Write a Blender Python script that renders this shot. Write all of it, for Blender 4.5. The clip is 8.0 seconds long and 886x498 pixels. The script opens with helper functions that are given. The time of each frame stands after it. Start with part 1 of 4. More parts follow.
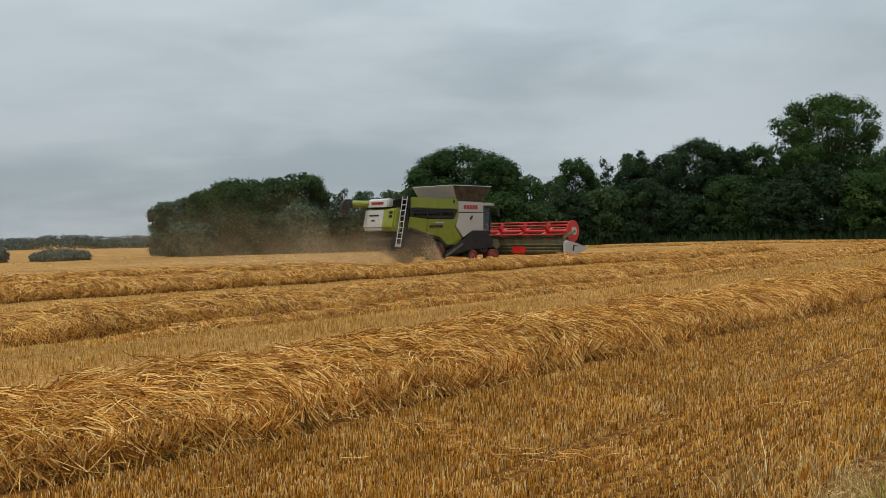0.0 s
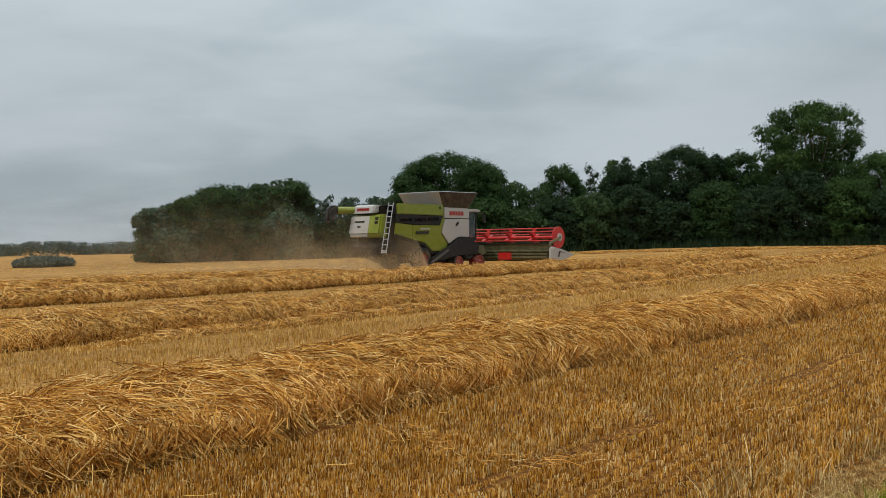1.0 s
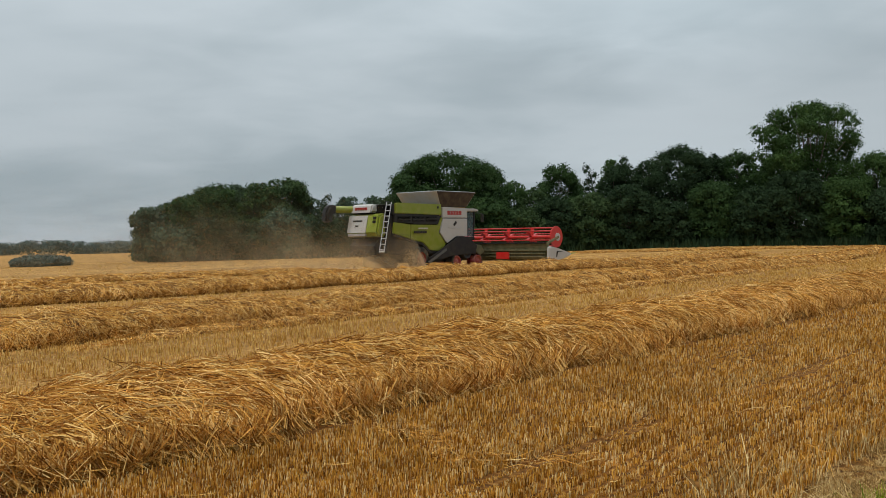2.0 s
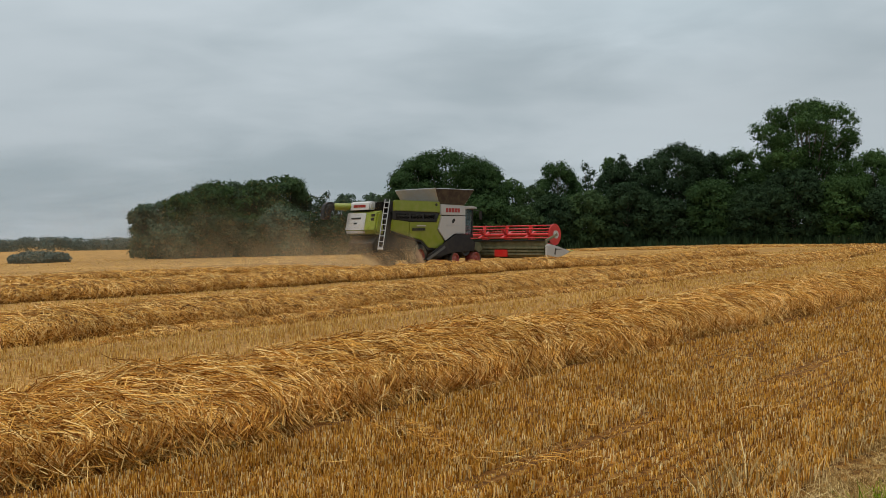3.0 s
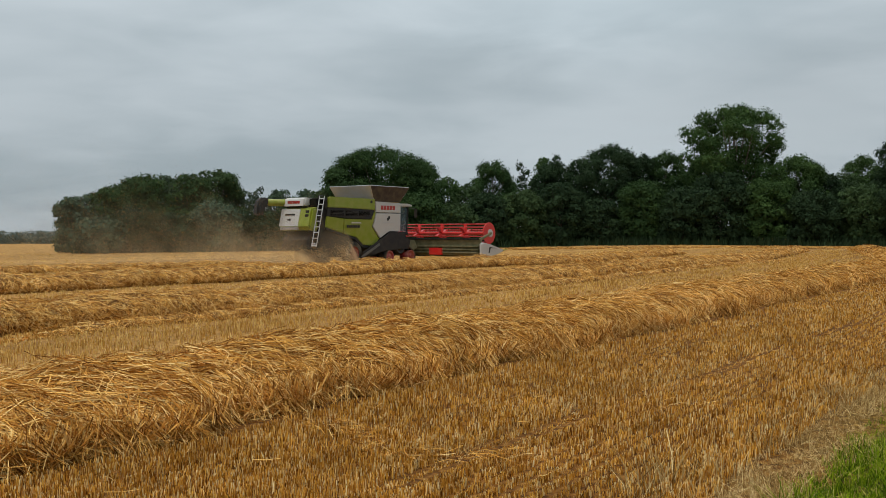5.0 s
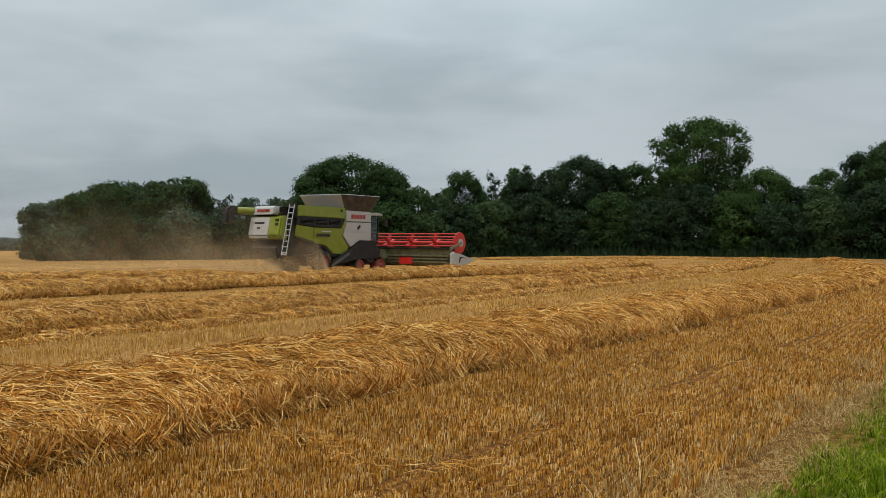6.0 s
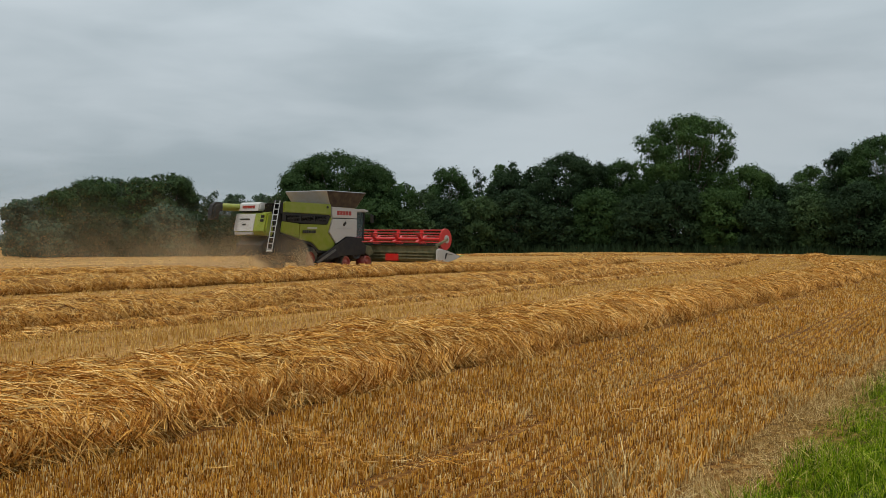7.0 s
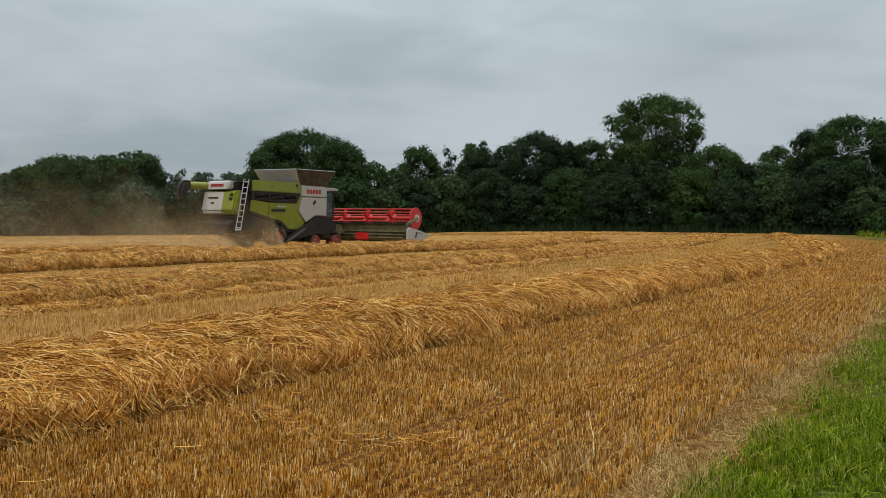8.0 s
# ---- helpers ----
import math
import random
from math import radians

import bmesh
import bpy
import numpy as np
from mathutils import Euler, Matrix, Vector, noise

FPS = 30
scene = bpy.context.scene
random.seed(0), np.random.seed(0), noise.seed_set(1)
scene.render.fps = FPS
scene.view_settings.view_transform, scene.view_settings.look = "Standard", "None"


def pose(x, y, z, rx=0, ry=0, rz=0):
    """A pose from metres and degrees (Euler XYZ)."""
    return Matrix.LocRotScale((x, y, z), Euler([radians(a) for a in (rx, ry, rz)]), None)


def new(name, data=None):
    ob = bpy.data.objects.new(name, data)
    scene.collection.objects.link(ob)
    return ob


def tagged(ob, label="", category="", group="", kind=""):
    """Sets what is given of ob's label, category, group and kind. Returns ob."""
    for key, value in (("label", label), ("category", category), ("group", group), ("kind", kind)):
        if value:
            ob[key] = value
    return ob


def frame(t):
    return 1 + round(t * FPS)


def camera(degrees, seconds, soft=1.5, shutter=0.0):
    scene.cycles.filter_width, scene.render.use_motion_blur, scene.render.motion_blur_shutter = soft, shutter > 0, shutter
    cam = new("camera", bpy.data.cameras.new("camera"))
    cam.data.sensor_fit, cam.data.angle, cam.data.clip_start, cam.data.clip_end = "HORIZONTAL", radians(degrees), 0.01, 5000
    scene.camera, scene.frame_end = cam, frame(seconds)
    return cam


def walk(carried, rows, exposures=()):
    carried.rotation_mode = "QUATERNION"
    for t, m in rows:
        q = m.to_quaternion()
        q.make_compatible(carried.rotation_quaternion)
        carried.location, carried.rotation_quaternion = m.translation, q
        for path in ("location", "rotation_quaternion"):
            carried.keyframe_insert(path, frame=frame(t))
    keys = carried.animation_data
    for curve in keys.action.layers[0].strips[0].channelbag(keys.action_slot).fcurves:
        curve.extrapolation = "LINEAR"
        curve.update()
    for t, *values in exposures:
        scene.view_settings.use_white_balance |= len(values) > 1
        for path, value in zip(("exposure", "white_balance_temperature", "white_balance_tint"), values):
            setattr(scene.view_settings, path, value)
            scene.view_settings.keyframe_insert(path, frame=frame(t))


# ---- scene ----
cam = camera(51.9, 8.0, soft=0.9)
EYE = (0.0, 0.0, 1.7)
PATH = [
    (0.0, pose(*EYE, 88.94, 0.90, 0.02)),
    (0.5, pose(*EYE, 89.20, 0.83, -0.35)),
    (1.0, pose(*EYE, 89.32, 0.88, -0.87)),
    (1.5, pose(*EYE, 89.30, 0.85, -0.99)),
    (3.0, pose(*EYE, 89.12, 0.70, -1.10)),
    (3.5, pose(*EYE, 88.65, 0.45, -2.45)),
    (4.0, pose(*EYE, 88.56, 0.25, -3.11)),
    (4.5, pose(*EYE, 88.65, 0.20, -4.15)),
    (6.0, pose(*EYE, 89.56, -0.37, -7.06)),
    (6.5, pose(*EYE, 89.58, -0.33, -7.85)),
    (7.0, pose(*EYE, 89.34, -0.36, -7.94)),
    (7.5, pose(*EYE, 88.51, -0.59, -9.25)),
    (8.0, pose(*EYE, 88.03, -0.45, -9.81)),
]
walk(cam, PATH)

# ---------------------------------------------------------------- sky and light
world = bpy.data.worlds.new("overcast_sky")
scene.world = world
world.use_nodes = True
SUN_UP, SUN_TURN = 70, 225


def sky_nodes():
    nt = world.node_tree
    nt.nodes.clear()
    N, L = nt.nodes.new, nt.links.new
    out, bg = N("ShaderNodeOutputWorld"), N("ShaderNodeBackground")
    tc, sep = N("ShaderNodeTexCoord"), N("ShaderNodeSeparateXYZ")
    L(tc.outputs["Generated"], sep.inputs[0])

    def m(op, a, b=None, clamp=False):
        n = N("ShaderNodeMath")
        n.operation, n.use_clamp = op, clamp
        for i, v in enumerate((a, b)):
            if v is None:
                continue
            if isinstance(v, (int, float)):
                n.inputs[i].default_value = v
            else:
                L(v, n.inputs[i])
        return n.outputs[0]

    up = m("MAXIMUM", sep.outputs[2], 0.0)
    den = m("ADD", up, 0.13)
    comb = N("ShaderNodeCombineXYZ")
    L(m("DIVIDE", sep.outputs[0], den), comb.inputs[0])
    L(m("DIVIDE", sep.outputs[1], den), comb.inputs[1])
    comb.inputs[2].default_value = 9.2

    def cloud(scale, detail, rough, warp):
        n = N("ShaderNodeTexNoise")
        n.inputs["Scale"].default_value = scale
        n.inputs["Detail"].default_value = detail
        n.inputs["Roughness"].default_value = rough
        n.inputs["Distortion"].default_value = warp
        L(comb.outputs[0], n.inputs["Vector"])
        return n.outputs["Fac"]

    big, mid = cloud(0.42, 4, 0.5, 0.5), cloud(1.7, 5, 0.5, 0.3)
    mix = m("ADD", m("MULTIPLY", big, 0.68), m("MULTIPLY", mid, 0.32))
    ramp = N("ShaderNodeValToRGB")
    ramp.color_ramp.interpolation = "EASE"
    ramp.color_ramp.elements[0].position, ramp.color_ramp.elements[0].color = 0.34, (0.335, 0.396, 0.430, 1)
    ramp.color_ramp.elements[1].position, ramp.color_ramp.elements[1].color = 0.66, (0.478, 0.537, 0.574, 1)
    L(mix, ramp.inputs[0])
    # an overcast sky is about three times as bright overhead as at the horizon
    bright = m("ADD", m("MULTIPLY", up, 1.35), 0.92)
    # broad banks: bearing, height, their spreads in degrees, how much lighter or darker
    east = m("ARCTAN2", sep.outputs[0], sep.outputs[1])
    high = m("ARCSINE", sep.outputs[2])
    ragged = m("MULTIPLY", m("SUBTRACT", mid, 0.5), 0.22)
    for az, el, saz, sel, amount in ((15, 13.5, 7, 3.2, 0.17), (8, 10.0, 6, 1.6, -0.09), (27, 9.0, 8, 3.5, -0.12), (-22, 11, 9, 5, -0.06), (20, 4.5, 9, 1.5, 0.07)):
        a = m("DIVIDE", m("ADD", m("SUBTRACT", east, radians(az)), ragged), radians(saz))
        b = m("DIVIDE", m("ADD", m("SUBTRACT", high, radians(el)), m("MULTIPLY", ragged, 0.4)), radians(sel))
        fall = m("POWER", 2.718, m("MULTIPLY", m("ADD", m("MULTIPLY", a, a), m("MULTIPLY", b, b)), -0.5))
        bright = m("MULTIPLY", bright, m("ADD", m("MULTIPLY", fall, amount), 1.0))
    vm = N("ShaderNodeVectorMath")
    vm.operation = "SCALE"
    L(ramp.outputs[0], vm.inputs[0])
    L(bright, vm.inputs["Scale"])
    sky = N("ShaderNodeTexSky")
    sky.sky_type, sky.sun_disc = "NISHITA", False
    sky.sun_elevation, sky.sun_rotation = radians(SUN_UP), radians(SUN_TURN)
    thin = N("ShaderNodeVectorMath")
    thin.operation = "SCALE"
    thin.inputs["Scale"].default_value = 0.05
    L(sky.outputs[0], thin.inputs[0])
    mx = N("ShaderNodeMix")
    mx.data_type = "RGBA"
    mx.inputs[0].default_value = 0.04
    L(vm.outputs[0], mx.inputs[6])
    L(thin.outputs[0], mx.inputs[7])
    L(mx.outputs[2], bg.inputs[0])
    bg.inputs[1].default_value = 1.0
    L(bg.outputs[0], out.inputs[0])


sky_nodes()
sun_data = bpy.data.lights.new("sun", "SUN")
sun_data.energy, sun_data.angle, sun_data.color = 1.9, radians(14), (1.0, 0.96, 0.9)
sun = new("sun", sun_data)
sun.matrix_world = pose(0, 0, 60, 90 - SUN_UP, 0, 180 - SUN_TURN)


# ---------------------------------------------------------------- materials
def material(name, rough=0.8, metal=0.0, spec=0.3):
    mat = bpy.data.materials.new(name)
    mat.use_nodes = True
    b = mat.node_tree.nodes["Principled BSDF"]
    b.inputs["Roughness"].default_value = rough
    b.inputs["Metallic"].default_value = metal
    b.inputs["Specular IOR Level"].default_value = spec
    return mat, mat.node_tree, b


def noise_node(nt, scale, detail=4.0, coord="Object", stretch=None):
    tc = nt.nodes.new("ShaderNodeTexCoord")
    n = nt.nodes.new("ShaderNodeTexNoise")
    n.inputs["Scale"].default_value, n.inputs["Detail"].default_value = scale, detail
    if stretch:
        mp = nt.nodes.new("ShaderNodeMapping")
        mp.inputs["Scale"].default_value = stretch
        nt.links.new(tc.outputs[coord], mp.inputs[0])
        nt.links.new(mp.outputs[0], n.inputs["Vector"])
    else:
        nt.links.new(tc.outputs[coord], n.inputs["Vector"])
    return n.outputs["Fac"]


def ramp_node(nt, fac, stops):
    r = nt.nodes.new("ShaderNodeValToRGB")
    els = r.color_ramp.elements
    while len(els) < len(stops):
        els.new(0.5)
    for e, (p, c) in zip(els, stops):
        e.position, e.color = p, (*c, 1)
    nt.links.new(fac, r.inputs[0])
    return r.outputs[0]


def mix_node(nt, fac, a, b, blend="MIX"):
    n = nt.nodes.new("ShaderNodeMix")
    n.data_type, n.blend_type = "RGBA", blend
    for sock, v in ((n.inputs[0], fac), (n.inputs[6], a), (n.inputs[7], b)):
        if isinstance(v, (int, float)):
            sock.default_value = v
        elif isinstance(v, tuple):
            sock.default_value = (*v, 1)
        else:
            nt.links.new(v, sock)
    return n.outputs[2]


def bump_node(nt, b, height, strength, distance):
    n = nt.nodes.new("ShaderNodeBump")
    n.inputs["Strength"].default_value, n.inputs["Distance"].default_value = strength, distance
    nt.links.new(height, n.inputs["Height"])
    nt.links.new(n.outputs[0], b.inputs["Normal"])


def island(nt):
    return nt.nodes.new("ShaderNodeNewGeometry").outputs["Random Per Island"]


def strands_mat(name, stops, patch=0.25, sheer=0.0, clump=0.0):
    """Thin dry or green blades: a colour of its own for each blade, drifting in patches."""
    mat, nt, b = material(name, 0.8, spec=0.08)
    col = ramp_node(nt, island(nt), stops)
    pat = ramp_node(nt, noise_node(nt, patch * 4, 3), [(0.3, (0.72, 0.68, 0.6)), (0.7, (1.0, 1.0, 1.0))])
    c = mix_node(nt, 1.0, col, pat, "MULTIPLY")
    if clump:
        # handfuls toned down at random; in straw also painted shade between clumps
        lump = ramp_node(nt, noise_node(nt, clump, 4), [(0.36, (0.76, 0.70, 0.62)), (0.52, (1.0, 1.0, 1.0))])
        c = mix_node(nt, 1.0, c, lump, "MULTIPLY")
    nt.links.new(c, b.inputs["Base Color"])
    if sheer:
        tr = nt.nodes.new("ShaderNodeBsdfTranslucent")
        nt.links.new(c, tr.inputs[0])
        mx = nt.nodes.new("ShaderNodeMixShader")
        mx.inputs[0].default_value = sheer
        nt.links.new(b.outputs[0], mx.inputs[1])
        nt.links.new(tr.outputs[0], mx.inputs[2])
        nt.links.new(mx.outputs[0], nt.nodes["Material Output"].inputs[0])
    return mat


M_STRAW = strands_mat("straw", [(0.0, (0.12, 0.040, 0.008)), (0.30, (0.50, 0.210, 0.034)), (0.62, (0.87, 0.47, 0.105)), (1.0, (0.98, 0.71, 0.31))], 0.2, 0.05, 3.0)
M_STUBBLE = strands_mat("stubble", [(0.0, (0.12, 0.040, 0.007)), (0.34, (0.55, 0.238, 0.028)), (0.70, (0.94, 0.52, 0.092)), (1.0, (1.0, 0.84, 0.47))], 0.16, 0.06, 2.6)
M_PALE = strands_mat("pale_stubble", [(0.0, (0.34, 0.165, 0.032)), (0.5, (0.68, 0.385, 0.085)), (1.0, (0.96, 0.70, 0.28))], 0.3, 0.15)
M_DRY = strands_mat("dry_grass", [(0.0, (0.20, 0.11, 0.035)), (0.5, (0.52, 0.33, 0.115)), (1.0, (0.94, 0.73, 0.37))], 0.3, 0.05)
M_GRASS = strands_mat("grass", [(0.0, (0.03, 0.07, 0.005)), (0.45, (0.140, 0.235, 0.006)), (0.85, (0.36, 0.46, 0.018)), (1.0, (0.64, 0.55, 0.16))], 0.5, 0.2)


def leaf_mat(name, dark, light):
    mat, nt, b = material(name, 0.8, spec=0.12)
    light = tuple(0.3 * a + 0.58 * c for a, c in zip(dark, light))
    mid = tuple((a + c) / 2 for a, c in zip(dark, light))
    col = ramp_node(nt, island(nt), [(0.0, dark), (0.6, mid), (1.0, light)])
    pat = ramp_node(nt, noise_node(nt, 0.35, 3), [(0.3, (0.7, 0.75, 0.75)), (0.7, (1.1, 1.08, 0.95))])
    c = mix_node(nt, 1.0, col, pat, "MULTIPLY")
    nt.links.new(c, b.inputs["Base Color"])
    tr = nt.nodes.new("ShaderNodeBsdfTranslucent")
    nt.links.new(c, tr.inputs[0])
    mx = nt.nodes.new("ShaderNodeMixShader")
    mx.inputs[0].default_value = 0.22
    nt.links.new(b.outputs[0], mx.inputs[1])
    nt.links.new(tr.outputs[0], mx.inputs[2])
    nt.links.new(mx.outputs[0], nt.nodes["Material Output"].inputs[0])
    return mat


M_LEAF = {
    "oak": leaf_mat("oak_leaves", (0.026, 0.055, 0.018), (0.066, 0.115, 0.034)),
    "ash": leaf_mat("ash_leaves", (0.034, 0.068, 0.020), (0.088, 0.150, 0.042)),
    "dark": leaf_mat("dark_leaves", (0.020, 0.040, 0.018), (0.048, 0.080, 0.034)),
    "blue": leaf_mat("grey_green_leaves", (0.046, 0.076, 0.050), (0.125, 0.180, 0.110)),
    "thorn": leaf_mat("hawthorn_leaves", (0.036, 0.066, 0.026), (0.100, 0.148, 0.056)),
    # paler and bluer: the haze of distance is put into this leaf colour
    "far": leaf_mat("haze_paled_leaves", (0.080, 0.110, 0.102), (0.150, 0.195, 0.180)),
}


def bark_material():
    mat, nt, b = material("bark", 0.9)
    c = ramp_node(nt, noise_node(nt, 6, 5, stretch=(1, 1, 0.2)), [(0.3, (0.05, 0.04, 0.03)), (0.7, (0.16, 0.13, 0.10))])
    nt.links.new(c, b.inputs["Base Color"])
    return mat


M_BARK = bark_material()


def land_material():
    """Soil and chaff under stubble, with drill rows, and turf under the verge."""
    mat, nt, b = material("field_soil", 0.95, spec=0.1)
    fine = noise_node(nt, 14, 6)
    rows = noise_node(nt, 1.0, 4, stretch=(6.0, 6.0, 1.0))
    tc = nt.nodes.new("ShaderNodeTexCoord")
    mp = nt.nodes.new("ShaderNodeMapping")
    mp.inputs["Rotation"].default_value = (0, 0, -radians(51.7))
    mp.inputs["Scale"].default_value = (1, 1, 1)
    nt.links.new(tc.outputs["Object"], mp.inputs[0])
    wide = nt.nodes.new("ShaderNodeTexNoise")
    st = nt.nodes.new("ShaderNodeMapping")
    st.inputs["Scale"].default_value = (0.05, 0.9, 1)
    nt.links.new(mp.outputs[0], st.inputs[0])
    nt.links.new(st.outputs[0], wide.inputs["Vector"])
    wide.inputs["Scale"].default_value, wide.inputs["Detail"].default_value = 1.0, 5
    base = ramp_node(nt, fine, [(0.3, (0.040, 0.016, 0.005)), (0.5, (0.18, 0.076, 0.016)), (0.72, (0.36, 0.178, 0.042))])
    cover = nt.nodes.new("ShaderNodeAttribute")
    cover.attribute_name = "chaff"
    chop = ramp_node(nt, fine, [(0.3, (0.26, 0.14, 0.04)), (0.5, (0.54, 0.31, 0.095)), (0.7, (0.74, 0.47, 0.17))])
    base = mix_node(nt, cover.outputs["Fac"], base, chop)
    drift = ramp_node(nt, wide.outputs[0], [(0.36, (0.60, 0.55, 0.50)), (0.64, (1.08, 1.06, 1.02))])
    base = mix_node(nt, 1.0, base, drift, "MULTIPLY")
    at = nt.nodes.new("ShaderNodeAttribute")
    at.attribute_name = "turf"
    green = ramp_node(nt, fine, [(0.3, (0.014, 0.020, 0.002)), (0.5, (0.055, 0.075, 0.005)), (0.7, (0.16, 0.15, 0.03))])
    c = mix_node(nt, at.outputs["Fac"], base, green)
    nt.links.new(c, b.inputs["Base Color"])
    bump_node(nt, b, fine, 0.6, 0.05)
    return mat


M_LAND = land_material()


def swath_material():
    mat, nt, b = material("shaded_straw_core", 0.85, spec=0.2)
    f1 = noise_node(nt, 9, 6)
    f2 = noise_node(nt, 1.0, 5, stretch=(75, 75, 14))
    # core darker than the stalks: shade of the gaps put into its colour
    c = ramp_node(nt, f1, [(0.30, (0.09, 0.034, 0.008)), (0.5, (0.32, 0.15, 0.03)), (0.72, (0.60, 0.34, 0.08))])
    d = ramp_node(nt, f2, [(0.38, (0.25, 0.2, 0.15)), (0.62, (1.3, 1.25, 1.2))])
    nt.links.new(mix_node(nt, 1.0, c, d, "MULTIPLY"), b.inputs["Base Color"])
    bump_node(nt, b, f2, 0.9, 0.05)
    return mat


M_SWATH = swath_material()


# ---------------------------------------------------------------- mesh helpers
def link(name, me, mat, parent=None, label=""):
    me.materials.append(mat)
    ob = new(name, me)
    ob.parent = parent
    if label:
        ob["label"] = label
    return ob


def part(name, bm, mat, parent=None, label="", smooth=False):
    me = bpy.data.meshes.new(name)
    bm.normal_update()
    bm.to_mesh(me)
    bm.free()
    if smooth:
        me.polygons.foreach_set("use_smooth", [True] * len(me.polygons))
    return link(name, me, mat, parent, label)


def empty(name, m, label, category, group="", kind=""):
    ob = new(name)
    ob.empty_display_size = 0.2
    ob.matrix_basis = m
    return tagged(ob, label, category, group, kind)


def quads_mesh(name, verts, per):
    """A mesh of many loose strips; per is the vertices of one strip, laid in pairs from end to end."""
    n = len(verts) // per
    k = per // 2 - 1
    faces = np.empty((n, k, 4), np.int32)
    base = (np.arange(n) * per)[:, None]
    for j in range(k):
        faces[:, j, :] = base + np.array([2 * j, 2 * j + 1, 2 * j + 3, 2 * j + 2])
    me = bpy.data.meshes.new(name)
    nf = n * k
    me.vertices.add(len(verts))
    me.vertices.foreach_set("co", np.asarray(verts, np.float32).ravel())
    me.loops.add(nf * 4)
    me.loops.foreach_set("vertex_index", faces.ravel())
    me.polygons.add(nf)
    me.polygons.foreach_set("loop_start", np.arange(0, nf * 4, 4, dtype=np.int32))
    me.update(calc_edges=True)
    return me


def unit(v):
    return v / np.maximum(np.linalg.norm(v, axis=-1, keepdims=True), 1e-9)


def strips(base, way, length, width, rng, bend=None, taper=1.0, face=None):
    """Ribbons from base along way; bend adds an offset at the tip and makes them of two pieces; face lays them flat."""
    n = len(base)
    turn = rng.normal(size=(n, 3))
    if face is not None:
        turn = face + 0.45 * turn
    side = unit(np.cross(way, turn)) * width[:, None] * 0.5
    tip = base + way * length[:, None]
    if bend is None:
        v = np.stack([base - side, base + side, tip - side * taper, tip + side * taper], 1)
        return v.reshape(-1, 3), 4
    mid = base + way * (length * 0.5)[:, None]
    tip = tip + bend
    m2 = side * (1 + taper) / 2
    v = np.stack([base - side, base + side, mid - m2, mid + m2, tip - side * taper, tip + side * taper], 1)
    return v.reshape(-1, 3), 6

# ---------------------------------------------------------------- the land
# s runs along the swaths, n across them towards the verge
U = np.array([0.62, 0.7846])
NV = np.array([0.7846, -0.62])


def sn(x, y):
    return x * U[0] + y * U[1], x * NV[0] + y * NV[1]


def xy(s, n):
    return s * U[0] + n * NV[0], s * U[1] + n * NV[1]


def smooth(a, b, v):
    t = np.clip((v - a) / (b - a), 0, 1)
    return t * t * (3 - 2 * t)


def land_z(x, y):
    """The field lies flat, then falls away gently beyond the trees."""
    x, y = np.asarray(x, float), np.asarray(y, float)
    r = np.hypot(x, y)
    z = -5.6 * smooth(130, 600, r) - 6 * smooth(600, 2500, r)
    z = z + 0.30 * smooth(60, 120, y) * smooth(5, 40, x)
    z = z - 0.27 * smooth(42, 58, y) * (1 - 0.6 * smooth(10, 40, x))
    return z + 0.025 * np.sin(x * 0.9 + 1.3) * np.sin(y * 0.7) * smooth(0, 6, r)


def verge_n(s):
    """Where turf begins, across the swaths."""
    return np.interp(s, [-30, 0, 6, 18, 30, 80, 160, 400], [-2.0, -1.55, -1.26, -0.78, -0.6, -3.0, -9.0, -20])


def build_land():
    lin = np.concatenate([np.linspace(0, 40, 41), 40 + 2400 * np.linspace(0, 1, 40)[1:] ** 2.6])
    ax = np.concatenate([-lin[:0:-1], lin])
    X, Y = np.meshgrid(ax, ax, indexing="ij")
    Z = land_z(X, Y)
    k = len(ax)
    verts = np.stack([X, Y, Z], -1).reshape(-1, 3)
    i = np.arange(k * k).reshape(k, k)
    f = np.stack([i[:-1, :-1], i[1:, :-1], i[1:, 1:], i[:-1, 1:]], -1).reshape(-1, 4)
    me = bpy.data.meshes.new("ground")
    me.from_pydata(verts.tolist(), [], f.tolist())
    s, n = sn(verts[:, 0], verts[:, 1])
    turf = smooth(-0.25, 0.45, n - verge_n(s))
    at = me.attributes.new("turf", "FLOAT", "POINT")
    at.data.foreach_set("value", turf.astype(np.float32))
    # chopped straw lies thick out in the field, thin by the headland
    ch = me.attributes.new("chaff", "FLOAT", "POINT")
    ch.data.foreach_set("value", np.interp(-n, [7, 9, 13, 16, 24, 30, 40], [0, 0.42, 0.46, 0.45, 0.45, 0.58, 0.62]).astype(np.float32))
    me.polygons.foreach_set("use_smooth", [True] * len(me.polygons))
    ob = link("ground", me, M_LAND)
    return tagged(ob, "golden stubble field of bare soil and chaff beside a green verge", "field", kind="structure")


build_land()


